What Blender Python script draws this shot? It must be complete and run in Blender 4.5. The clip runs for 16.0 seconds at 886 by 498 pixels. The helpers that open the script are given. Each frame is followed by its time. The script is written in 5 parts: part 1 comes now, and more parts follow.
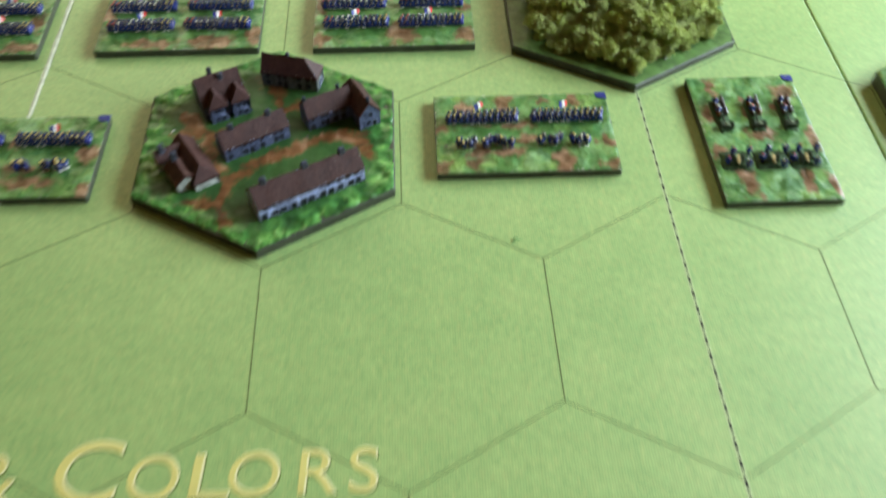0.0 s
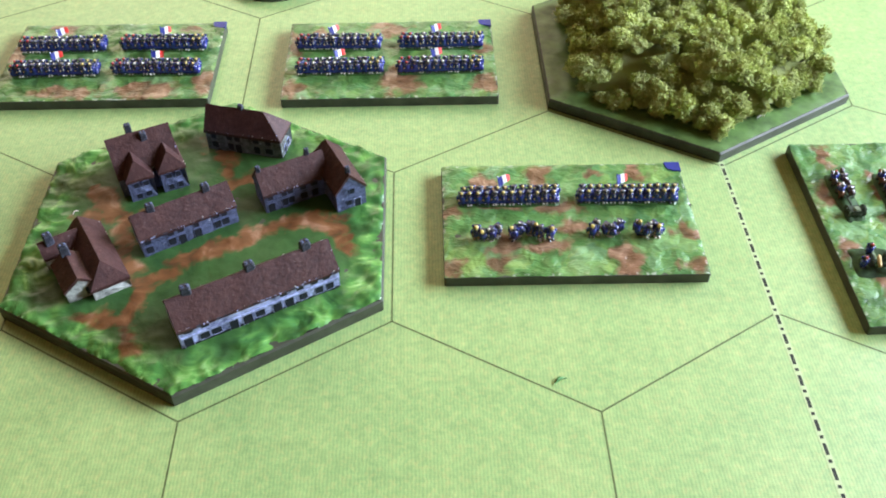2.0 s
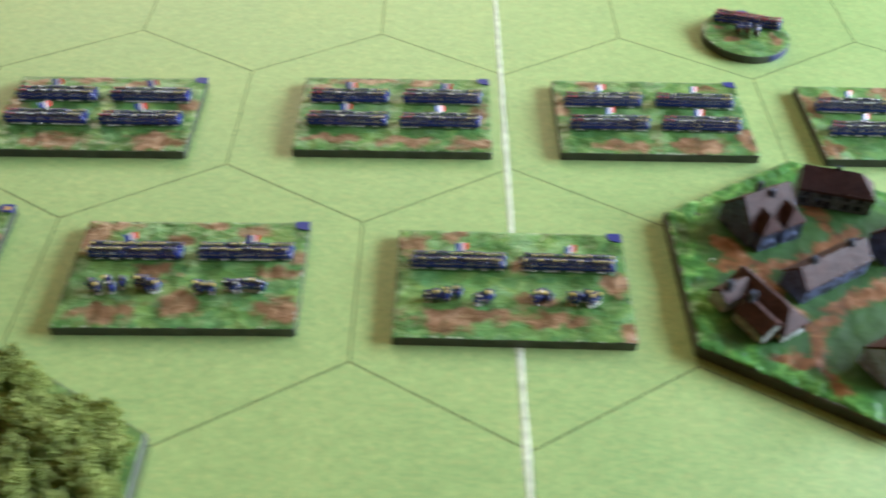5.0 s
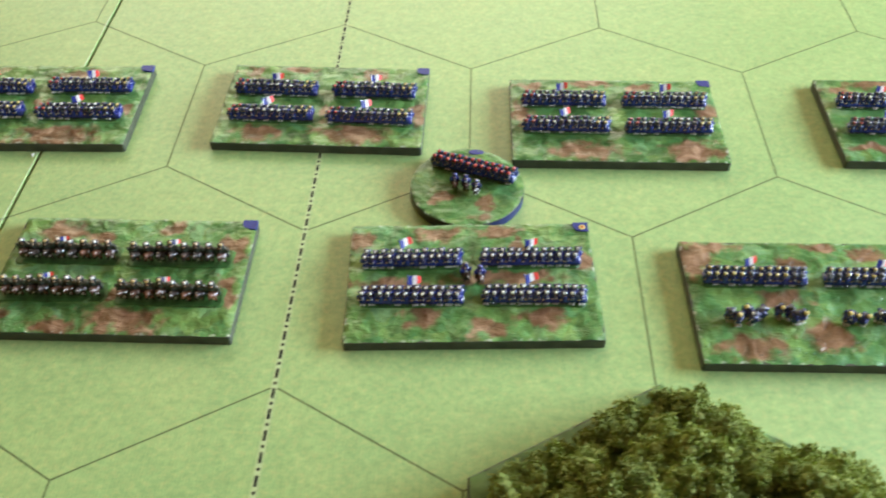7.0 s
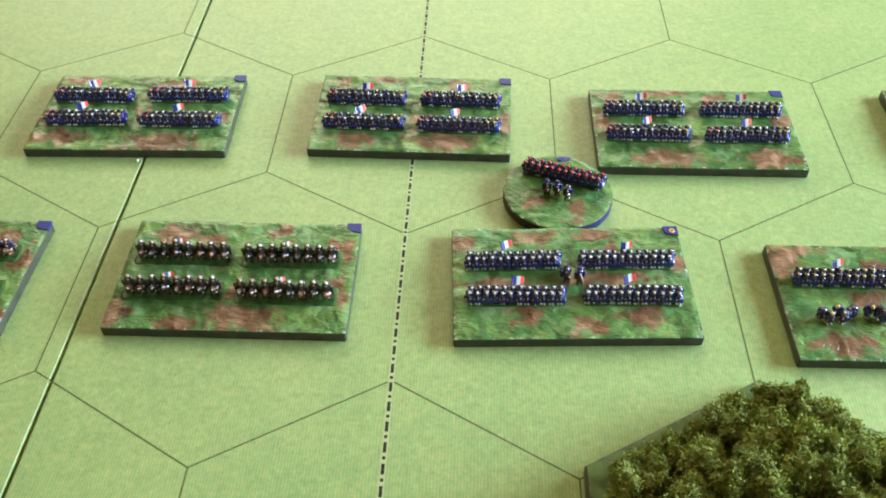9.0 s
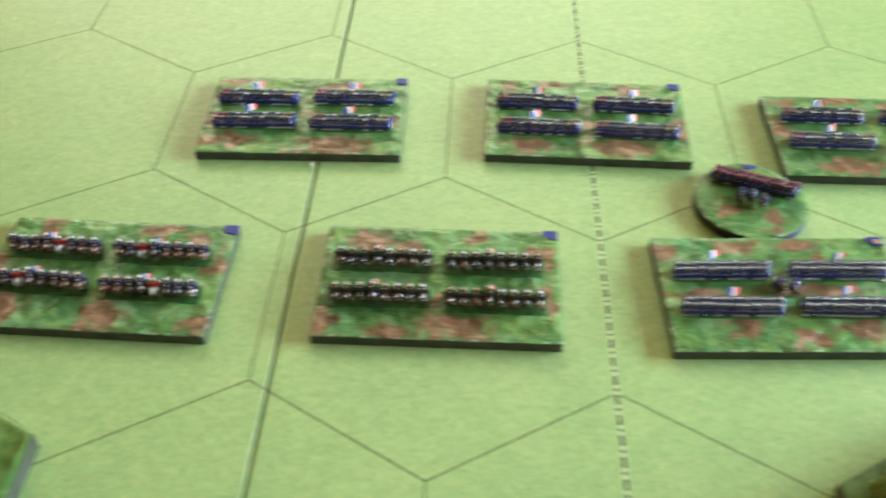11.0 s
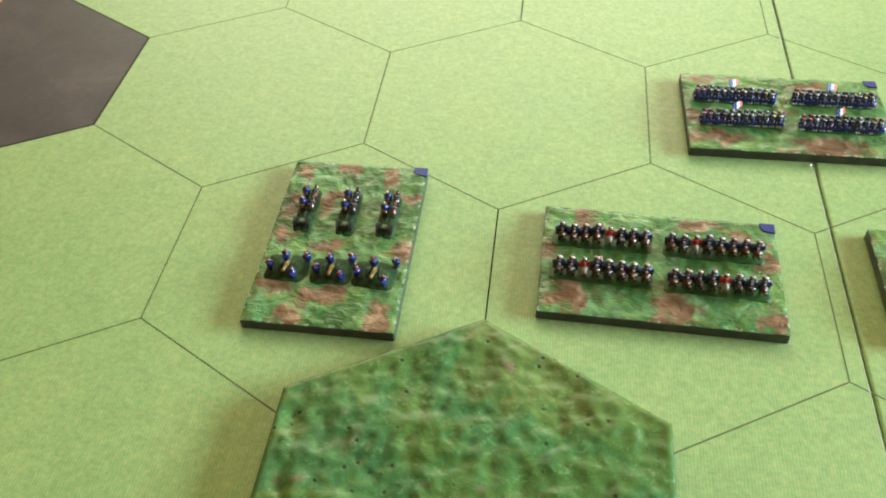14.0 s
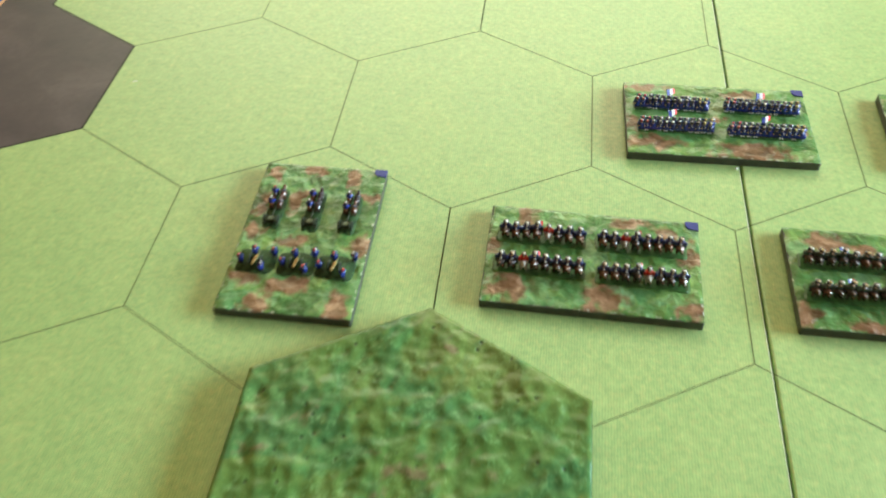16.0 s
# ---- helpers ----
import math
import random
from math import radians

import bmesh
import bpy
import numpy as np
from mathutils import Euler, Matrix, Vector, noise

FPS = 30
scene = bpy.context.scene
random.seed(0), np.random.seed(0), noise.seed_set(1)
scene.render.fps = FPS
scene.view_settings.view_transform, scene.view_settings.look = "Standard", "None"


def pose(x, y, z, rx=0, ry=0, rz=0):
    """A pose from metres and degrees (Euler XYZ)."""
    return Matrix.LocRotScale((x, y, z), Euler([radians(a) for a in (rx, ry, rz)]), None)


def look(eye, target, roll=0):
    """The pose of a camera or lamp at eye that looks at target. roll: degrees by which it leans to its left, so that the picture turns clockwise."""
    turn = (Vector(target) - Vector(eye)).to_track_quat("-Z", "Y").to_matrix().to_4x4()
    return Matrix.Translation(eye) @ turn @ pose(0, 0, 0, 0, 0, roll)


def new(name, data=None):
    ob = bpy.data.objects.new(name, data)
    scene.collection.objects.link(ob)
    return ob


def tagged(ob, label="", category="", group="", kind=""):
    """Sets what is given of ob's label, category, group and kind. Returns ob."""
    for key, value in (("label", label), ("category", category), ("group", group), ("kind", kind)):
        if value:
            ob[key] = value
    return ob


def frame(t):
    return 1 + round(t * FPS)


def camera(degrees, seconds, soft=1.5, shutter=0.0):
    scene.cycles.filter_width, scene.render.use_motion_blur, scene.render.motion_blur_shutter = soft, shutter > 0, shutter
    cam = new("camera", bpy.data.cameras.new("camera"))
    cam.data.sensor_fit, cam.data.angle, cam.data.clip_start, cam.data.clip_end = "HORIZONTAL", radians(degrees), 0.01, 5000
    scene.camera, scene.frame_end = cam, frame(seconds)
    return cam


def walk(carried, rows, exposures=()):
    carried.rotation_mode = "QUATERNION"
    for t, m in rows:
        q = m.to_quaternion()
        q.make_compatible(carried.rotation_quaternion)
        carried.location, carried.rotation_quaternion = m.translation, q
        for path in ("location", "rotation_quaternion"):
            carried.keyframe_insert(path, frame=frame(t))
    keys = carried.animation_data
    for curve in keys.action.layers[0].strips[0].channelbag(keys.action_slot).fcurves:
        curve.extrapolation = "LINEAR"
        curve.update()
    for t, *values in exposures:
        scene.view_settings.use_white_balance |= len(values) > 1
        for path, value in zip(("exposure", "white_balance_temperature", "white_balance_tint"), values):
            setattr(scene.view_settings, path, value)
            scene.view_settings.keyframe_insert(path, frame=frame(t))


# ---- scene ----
cam = camera(52.53, 16.0, soft=1.9, shutter=0.7)

# ---- camera and walk ----
PATH = [
    (0, (0.36931, -0.14561, 0.1402), (0.38611, 0.17366, -0.24423), 0.41),
    (0.5, (0.37109, -0.11274, 0.1197), (0.38873, 0.21732, -0.25547), 0.34),
    (1, (0.36686, -0.10084, 0.10304), (0.38471, 0.23539, -0.26659), 1.12),
    (1.5, (0.37109, -0.09886, 0.10568), (0.38787, 0.24289, -0.25891), 1.01),
    (2, (0.37235, -0.09908, 0.10225), (0.38215, 0.24523, -0.26018), 0.02),
    (2.5, (0.37244, -0.09947, 0.10441), (0.37929, 0.24483, -0.2581), -0.44),
    (3, (0.3589, -0.10238, 0.10815), (0.36547, 0.24453, -0.25186), -0.22),
    (3.2, (0.35371, -0.1041, 0.11287), (0.35702, 0.24111, -0.24882), -0.52),
    (5.3, (0.25253, -0.10549, 0.11606), (0.25654, 0.24816, -0.23737), 1.39),
    (5.5, (0.2427, -0.10399, 0.11685), (0.24612, 0.2486, -0.23765), 1.30),
    (6, (0.21283, -0.09869, 0.11877), (0.21155, 0.25236, -0.23727), 0.80),
    (6.5, (0.1837, -0.09478, 0.11442), (0.17326, 0.25317, -0.24449), -0.30),
    (7, (0.16947, -0.09292, 0.11006), (0.15584, 0.25303, -0.25069), -0.51),
    (7.5, (0.16232, -0.0952, 0.10844), (0.14704, 0.25077, -0.25221), -0.62),
    (8, (0.15695, -0.09843, 0.11021), (0.14137, 0.24918, -0.24886), -0.60),
    (10.3, (0.14689, -0.0994, 0.11711), (0.12941, 0.25121, -0.23893), -0.79),
    (10.5, (0.14146, -0.09894, 0.11654), (0.12562, 0.25253, -0.23873), -0.51),
    (11, (0.11872, -0.09775, 0.11289), (0.10194, 0.25276, -0.24328), -0.16),
    (11.5, (0.09759, -0.09538, 0.11065), (0.07409, 0.25373, -0.24652), -0.40),
    (12, (0.08418, -0.09576, 0.10794), (0.05502, 0.25416, -0.24802), -0.64),
    (12.5, (0.06249, -0.09761, 0.11158), (0.02992, 0.25111, -0.24525), -0.27),
    (13, (0.0404, -0.10173, 0.11108), (-0.00038, 0.24606, -0.24581), -0.13),
    (13.5, (0.03133, -0.10366, 0.11421), (-0.01537, 0.24354, -0.24254), -0.68),
    (14, (0.03431, -0.10479, 0.11324), (-0.01288, 0.24179, -0.24405), -0.97),
    (14.5, (0.0355, -0.10311, 0.11449), (-0.01101, 0.24378, -0.24259), -1.25),
    (15, (0.03858, -0.10198, 0.11696), (-0.00973, 0.24437, -0.24041), -1.75),
    (15.5, (0.04458, -0.10052, 0.1168), (-0.00192, 0.24557, -0.24106), -1.66),
    (16, (0.04348, -0.11469, 0.12562), (-0.00061, 0.22855, -0.23528), -0.52),
]
EXPOSURES = [(0, -0.74, 6450, 6), (0.5, -0.43, 6350, 14), (1, -0.25, 6180, 20), (2, -0.25, 6160, 20), (2.5, -0.39, 6190, 20), (3, -0.39, 6160, 20), (5.5, -0.18, 6040, 11), (6, -0.08, 6040, 11), (6.5, -0.03, 6040, 11), (7, 0.16, 6040, 11), (8, 0.2, 6040, 11), (10.5, 0.27, 5930, 7), (12.5, 0.36, 6010, 2), (14, 0.4, 6010, 2), (15.5, 0.42, 6010, 2), (16, 0.48, 6010, 2)]
walk(cam, [(t, look(eye, target, roll)) for t, eye, target, roll in PATH], EXPOSURES)

# ---- world, window light, exposure ----
world = bpy.data.worlds.new("sky")
scene.world = world
world.use_nodes = True
wn = world.node_tree.nodes
sky = wn.new("ShaderNodeTexSky")
sky.sky_type = "NISHITA"
sky.sun_disc = False
sky.sun_elevation = radians(35)
sky.sun_rotation = radians(200)
wn["Background"].inputs["Strength"].default_value = 0.10
world.node_tree.links.new(sky.outputs["Color"], wn["Background"].inputs["Color"])

WIN_X, WIN_Y, WIN_Z, WIN_W, WIN_H = 0.86, 0.12, 0.255, 0.54, 0.21
NWIN_X, NWIN_Y, NWIN_Z, NWIN_W, NWIN_H = -0.25, 2.17, 1.10, 2.1, 0.95


def daylight(name, eye, target, w, h, energy, colour):
    lamp = bpy.data.lights.new(name, "AREA")
    lamp.shape, lamp.size, lamp.size_y = "RECTANGLE", w, h
    lamp.energy, lamp.color = energy, colour
    new(name, lamp).matrix_world = look(eye, target)


daylight("window_daylight", (WIN_X, WIN_Y, WIN_Z), (WIN_X - 1, WIN_Y, WIN_Z), WIN_W, WIN_H, 14.0, (0.86, 1.0, 1.1))
# Second lamp and its window are added, unseen, for warm fill and sheen.
daylight("window_daylight", (NWIN_X, NWIN_Y, NWIN_Z), (NWIN_X, NWIN_Y - 1, NWIN_Z), NWIN_W, NWIN_H, 37.0, (1.0, 0.9, 0.57))

# ---- materials ----
def rgb(h):
    """Linear colour from an sRGB hex string."""
    c = [int(h[i:i + 2], 16) / 255 for i in (0, 2, 4)]
    return tuple(v / 12.92 if v <= 0.04045 else ((v + 0.055) / 1.055) ** 2.4 for v in c) + (1.0,)


class Mat:
    """A small wrapper round a node material."""
    def __init__(self, name, rough=0.5, spec=0.5, metal=0.0):
        self.m = bpy.data.materials.new(name)
        self.m.use_nodes = True
        self.t = self.m.node_tree
        self.b = self.t.nodes["Principled BSDF"]
        self.b.inputs["Roughness"].default_value = rough
        self.b.inputs["Specular IOR Level"].default_value = spec
        self.b.inputs["Metallic"].default_value = metal
        self.coord = self.t.nodes.new("ShaderNodeTexCoord").outputs["Object"]

    def node(self, kind, **values):
        n = self.t.nodes.new(kind)
        for k, v in values.items():
            n.inputs[k.replace("_", " ")].default_value = v
        return n

    def link(self, a, b):
        self.t.links.new(a, b)

    def noise(self, scale, detail=4, rough=0.55, distort=0.0, coord=None):
        n = self.node("ShaderNodeTexNoise", Scale=scale, Detail=detail, Roughness=rough, Distortion=distort)
        self.link(coord or self.coord, n.inputs["Vector"])
        return n.outputs["Fac"]

    def ramp(self, fac, *stops):
        r = self.t.nodes.new("ShaderNodeValToRGB")
        while len(r.color_ramp.elements) < len(stops):
            r.color_ramp.elements.new(0.5)
        for e, (p, c) in zip(r.color_ramp.elements, stops):
            e.position, e.color = p, c if not isinstance(c, (int, float)) else (c, c, c, 1)
        self.link(fac, r.inputs["Fac"])
        return r.outputs["Color"]

    def mix(self, fac, a, b, how="MIX"):
        n = self.t.nodes.new("ShaderNodeMix")
        n.data_type, n.blend_type = "RGBA", how
        for v, i in ((fac, 0), (a, 6), (b, 7)):
            if isinstance(v, bpy.types.NodeSocket):
                self.link(v, n.inputs[i])
            else:
                n.inputs[i].default_value = v
        return n.outputs[2]

    def color(self, c):
        if isinstance(c, bpy.types.NodeSocket):
            self.link(c, self.b.inputs["Base Color"])
        else:
            self.b.inputs["Base Color"].default_value = c
        return self

    def bump(self, height, strength=0.4, distance=0.0002):
        n = self.node("ShaderNodeBump", Strength=strength, Distance=distance)
        self.link(height, n.inputs["Height"])
        self.link(n.outputs["Normal"], self.b.inputs["Normal"])
        return self

    def rough(self, fac, lo, hi):
        r = self.node("ShaderNodeMapRange", To_Min=lo, To_Max=hi)
        self.link(fac, r.inputs["Value"])
        self.link(r.outputs["Result"], self.b.inputs["Roughness"])
        return self

    def shifted(self):
        """Object coordinates, shifted for every object by its own random number."""
        info = self.t.nodes.new("ShaderNodeObjectInfo")
        v = self.t.nodes.new("ShaderNodeVectorMath")
        v.operation = "ADD"
        self.link(self.coord, v.inputs[0])
        self.link(info.outputs["Random"], v.inputs[1])
        return v.outputs["Vector"], info.outputs["Random"]


def board_material():
    m = Mat("printed_linen_board", 0.5, 0.6)
    big = m.noise(13, 3, 0.55, 0.3)
    mid = m.noise(70, 4, 0.62, 0.5)
    fine = m.noise(420, 4, 0.7)
    base = m.ramp(big, (0.36, rgb("8db26d")), (0.64, rgb("a1bd77")))
    spots = m.ramp(mid, (0.34, rgb("85ac6b")), (0.54, rgb("9aba73")), (0.74, rgb("b4c57d")))
    col = m.mix(0.5, base, spots)
    col = m.mix(0.42, col, m.ramp(m.noise(1000, 4, 0.75), (0.32, rgb("739a5c")), (0.5, rgb("9ab973")), (0.68, rgb("cdc67e"))))
    col = m.mix(0.6, col, m.ramp(fine, (0.3, 0.80), (0.7, 1.16)), "MULTIPLY")
    warp = m.t.nodes.new("ShaderNodeVectorMath")
    warp.operation = "MULTIPLY_ADD"
    jit = m.node("ShaderNodeTexNoise", Scale=700.0, Detail=2.0)
    m.link(m.coord, jit.inputs["Vector"])
    m.link(jit.outputs["Color"], warp.inputs[0])
    warp.inputs[1].default_value = (0.0005, 0.0006, 0)
    m.link(m.coord, warp.inputs[2])
    weave = []
    for axis, sc in (("X", 650.0), ("Y", 1150.0)):
        w = m.node("ShaderNodeTexWave", Scale=sc, Distortion=0.0, Detail=0.0)
        w.bands_direction = axis
        m.link(warp.outputs[0], w.inputs["Vector"])
        weave.append(w.outputs["Color"])
    thread = m.t.nodes.new("ShaderNodeMapping")
    thread.inputs["Scale"].default_value = (1.0, 0.3, 1.0)
    m.link(m.coord, thread.inputs["Vector"])
    slub = m.noise(2200, 3, 0.7, 0.0, thread.outputs["Vector"])
    cloth = m.mix(0.5, m.mix(0.22, weave[0], weave[1]), slub)
    m.color(m.mix(0.65, col, m.ramp(cloth, (0.25, 0.80), (0.5, 1.0), (0.75, 1.14)), "MULTIPLY"))
    m.bump(cloth, 0.2, 0.00006)
    m.b.inputs["Coat Weight"].default_value = 0.34
    m.b.inputs["Coat Roughness"].default_value = 0.42
    m.rough(mid, 0.40, 0.56)
    return m.m


def turf_material():
    """Broad brush dabs of several greens with brown earth where the mesh says so, under a gloss varnish."""
    m = Mat("painted_turf", 0.32, 0.33)
    co, rnd = m.shifted()
    warp = m.t.nodes.new("ShaderNodeVectorMath")
    warp.operation = "MULTIPLY_ADD"
    jit = m.node("ShaderNodeTexNoise", Scale=260.0, Detail=3.0, Roughness=0.6)
    m.link(co, jit.inputs["Vector"])
    m.link(jit.outputs["Color"], warp.inputs[0])
    warp.inputs[1].default_value = (0.0052, 0.0040, 0.002)
    m.link(co, warp.inputs[2])

    def dabs(scale, soft):
        v = m.node("ShaderNodeTexVoronoi", Scale=scale)
        v.feature = "SMOOTH_F1"
        v.inputs["Smoothness"].default_value = soft
        m.link(warp.outputs[0], v.inputs["Vector"])
        sep = m.t.nodes.new("ShaderNodeSeparateColor")
        m.link(v.outputs["Color"], sep.inputs[0])
        return sep.outputs[0]
    big, small = dabs(210.0, 0.35), dabs(420.0, 0.3)
    greens = ((0.15, rgb("325728")), (0.32, rgb("497739")), (0.46, rgb("5b8b49")), (0.57, rgb("5c9360")), (0.67, rgb("6c984c")), (0.79, rgb("88a654")), (0.92, rgb("8ab282")))
    col = m.mix(0.45, m.ramp(big, *greens), m.ramp(small, *greens))
    col = m.mix(0.3, col, m.ramp(m.noise(330, 4, 0.6, 0.8, co), (0.35, rgb("335c2a")), (0.5, rgb("54803f")), (0.65, rgb("86a45c"))))
    stroke = m.t.nodes.new("ShaderNodeMapping")
    stroke.inputs["Rotation"].default_value = (0, 0, 0.5)
    stroke.inputs["Scale"].default_value = (0.35, 1.0, 1.0)
    m.link(warp.outputs[0], stroke.inputs["Vector"])
    hair = m.noise(900, 3, 0.6, 0.6, stroke.outputs["Vector"])
    col = m.mix(0.45, col, m.ramp(hair, (0.32, 0.72), (0.7, 1.25)), "MULTIPLY")
    b = m.noise(270, 2, 0.5, 0.6, co)
    att = m.t.nodes.new("ShaderNodeAttribute")
    att.attribute_name = "soil"
    earth = m.ramp(b, (0.33, rgb("5e4230")), (0.48, rgb("7c583f")), (0.58, rgb("8d6850")), (0.70, rgb("b08c70")))
    earth = m.mix(0.35, earth, m.ramp(hair, (0.32, 0.75), (0.7, 1.25)), "MULTIPLY")
    streak = m.t.nodes.new("ShaderNodeMath")
    streak.operation = "MULTIPLY_ADD"
    m.link(b, streak.inputs[0])
    streak.inputs[1].default_value = 0.7
    m.link(att.outputs["Fac"], streak.inputs[2])
    edge = m.node("ShaderNodeMapRange", From_Min=0.62, From_Max=1.05, To_Max=0.92)
    m.link(streak.outputs[0], edge.inputs["Value"])
    col = m.mix(edge.outputs["Result"], col, earth)
    # Pale rim specks: varnish glints put into the colour, with some worn paint.
    near = m.t.nodes.new("ShaderNodeAttribute")
    near.attribute_name = "edge"
    rim_glint = m.mix(1.0, m.ramp(m.noise(900, 3, 0.65, 0.3, co), (0.56, 0.0), (0.64, 0.75)), m.ramp(near.outputs["Fac"], (0.86, 0.0), (0.95, 1.0)), "MULTIPLY")
    m.color(m.mix(rim_glint, col, rgb("c9cfbd")))
    m.bump(m.mix(0.4, b, hair), 0.9, 0.0009)
    m.rough(b, 0.26, 0.5)
    m.b.inputs["Coat Weight"].default_value = 0.24
    m.b.inputs["Coat Roughness"].default_value = 0.08
    return m.m


def town_material():
    """Green turf with paler wet strokes along the rim and broken orange-brown lanes."""
    m = Mat("town_turf", 0.5, 0.3)
    a, b, c = m.noise(70, 2, 0.5, 0.3), m.noise(200, 3, 0.5, 1.1), m.noise(850, 3, 0.6, 0.4)
    col = m.mix(0.4, m.ramp(a, (0.35, rgb("2b4d26")), (0.65, rgb("3a6030"))), m.ramp(b, (0.35, rgb("294a24")), (0.68, rgb("466e36"))))
    dab = m.noise(210, 3, 0.5, 2.2)
    stroke = m.ramp(m.mix(0.55, b, dab), (0.38, rgb("3a6a32")), (0.49, rgb("497f3c")), (0.58, rgb("669d4a")), (0.68, rgb("a0cc80")))
    high = m.t.nodes.new("ShaderNodeAttribute")
    high.attribute_name = "rim"
    k = m.node("ShaderNodeMapRange", From_Min=0.04, From_Max=0.5)
    m.link(high.outputs["Fac"], k.inputs["Value"])
    col = m.mix(k.outputs["Result"], col, stroke)
    col = m.mix(0.3, col, m.ramp(c, (0.3, 0.8), (0.7, 1.2)), "MULTIPLY")
    att = m.t.nodes.new("ShaderNodeAttribute")
    att.attribute_name = "soil"
    earth = m.ramp(b, (0.34, rgb("5a3a22")), (0.48, rgb("764c2c")), (0.6, rgb("8a5d3c")), (0.72, rgb("ad8468")))
    streak = m.t.nodes.new("ShaderNodeMath")
    streak.operation = "MULTIPLY_ADD"
    m.link(b, streak.inputs[0])
    streak.inputs[1].default_value = 0.8
    m.link(att.outputs["Fac"], streak.inputs[2])
    edge = m.node("ShaderNodeMapRange", From_Min=0.63, From_Max=1.15, To_Max=0.95)
    m.link(streak.outputs[0], edge.inputs["Value"])
    m.color(m.mix(edge.outputs["Result"], col, earth))
    m.bump(m.mix(0.25, m.mix(k.outputs["Result"], b, dab), c), 0.45, 0.0005)
    m.rough(k.outputs["Result"], 0.52, 0.34)
    m.b.inputs["Coat Weight"].default_value = 0.1
    m.b.inputs["Coat Roughness"].default_value = 0.12
    return m.m


def hill_material():
    """Khaki and sea-green blotches with rust spots, pale mint flecks and scattered pin holes, coloured dark."""
    m = Mat("mottled_hill_paint", 0.4, 0.28)
    a, b, c, d = m.noise(38, 3, 0.5, 0.3), m.noise(95, 5, 0.6, 0.7), m.noise(330, 4, 0.6, 0.4), m.noise(1300, 3, 0.7)
    col = m.ramp(a, (0.36, rgb("4c7236")), (0.50, rgb("5d7a3a")), (0.64, rgb("6f8042")))
    sea = m.mix(0.5, m.ramp(c, (0.32, rgb("2d5e34")), (0.5, rgb("3f7340")), (0.68, rgb("5f9052"))), m.ramp(b, (0.45, rgb("4e7a42")), (0.62, rgb("32623a"))))
    where = m.mix(0.22, m.noise(70, 4, 0.55, 0.9), c)
    col = m.mix(m.ramp(where, (0.47, 0.0), (0.55, 0.8)), col, sea)
    off = m.t.nodes.new("ShaderNodeVectorMath")
    off.operation = "ADD"
    off.inputs[1].default_value = (0.37, 0.19, 0.11)
    m.link(m.coord, off.inputs[0])
    rust = m.mix(0.3, m.noise(75, 3, 0.5, 0.4, off.outputs[0]), c)
    col = m.mix(m.ramp(rust, (0.595, 0.0), (0.66, 0.6)), col, m.ramp(c, (0.35, rgb("5f4a3a")), (0.65, rgb("86685a"))))
    mint = m.mix(0.55, m.noise(150, 4, 0.65, 1.2, off.outputs[0]), d)
    col = m.mix(m.ramp(mint, (0.55, 0.0), (0.66, 0.35)), col, rgb("8fba7e"))
    col = m.mix(0.4, col, m.ramp(d, (0.3, 0.76), (0.7, 1.24)), "MULTIPLY")
    # Pin holes get a dark colour as well as a sunken bump.
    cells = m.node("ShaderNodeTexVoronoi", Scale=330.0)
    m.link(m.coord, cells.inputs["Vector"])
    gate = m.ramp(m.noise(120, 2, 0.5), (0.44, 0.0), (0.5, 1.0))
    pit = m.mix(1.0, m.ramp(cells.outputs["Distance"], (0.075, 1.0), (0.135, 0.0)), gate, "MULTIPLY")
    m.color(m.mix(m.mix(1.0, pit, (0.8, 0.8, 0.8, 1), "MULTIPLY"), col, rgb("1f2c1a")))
    relief = m.mix(0.3, c, d)
    m.bump(m.mix(0.6, relief, pit, "SUBTRACT"), 0.4, 0.0005)
    m.rough(b, 0.3, 0.5)
    m.b.inputs["Coat Weight"].default_value = 0.10
    m.b.inputs["Coat Roughness"].default_value = 0.14
    return m.m


def foliage_material(name, tones):
    """Dyed foam crumbs that let some light through."""
    m = Mat(name, 0.85, 0.15)
    info = m.t.nodes.new("ShaderNodeObjectInfo")
    geo = m.t.nodes.new("ShaderNodeNewGeometry")
    leaf = m.ramp(geo.outputs["Random Per Island"], *[(p, rgb(t)) for p, t in zip((0.0, 0.5, 0.85, 1.0), tones)])
    tone = m.ramp(info.outputs["Random"], (0.0, 0.86), (1.0, 1.08))
    col = m.mix(1.0, leaf, tone, "MULTIPLY")
    m.color(col)
    thin = m.t.nodes.new("ShaderNodeBsdfTranslucent")
    m.link(col, thin.inputs["Color"])
    both = m.node("ShaderNodeMixShader", Fac=0.48)
    m.link(m.b.outputs[0], both.inputs[1])
    m.link(thin.outputs[0], both.inputs[2])
    m.link(both.outputs[0], m.t.nodes["Material Output"].inputs["Surface"])
    return m.m


def plain(name, colour, rough=0.5, spec=0.5, metal=0.0, vary=0.25, scale=900, bump=0.0):
    """A painted surface with slight mottling."""
    m = Mat(name, rough, spec, metal)
    n = m.noise(scale, 3, 0.6)
    c = colour if not isinstance(colour, str) else rgb(colour)
    tone = m.ramp(n, (0.3, 1 - vary), (0.7, 1 + vary))
    if rough < 0.25:
        m.b.inputs["Coat Weight"].default_value = 0.7
        m.b.inputs["Coat Roughness"].default_value = 0.08
    m.color(m.mix(1.0, c, tone, "MULTIPLY"))
    if bump:
        m.bump(n, bump, 0.0001)
    return m.m


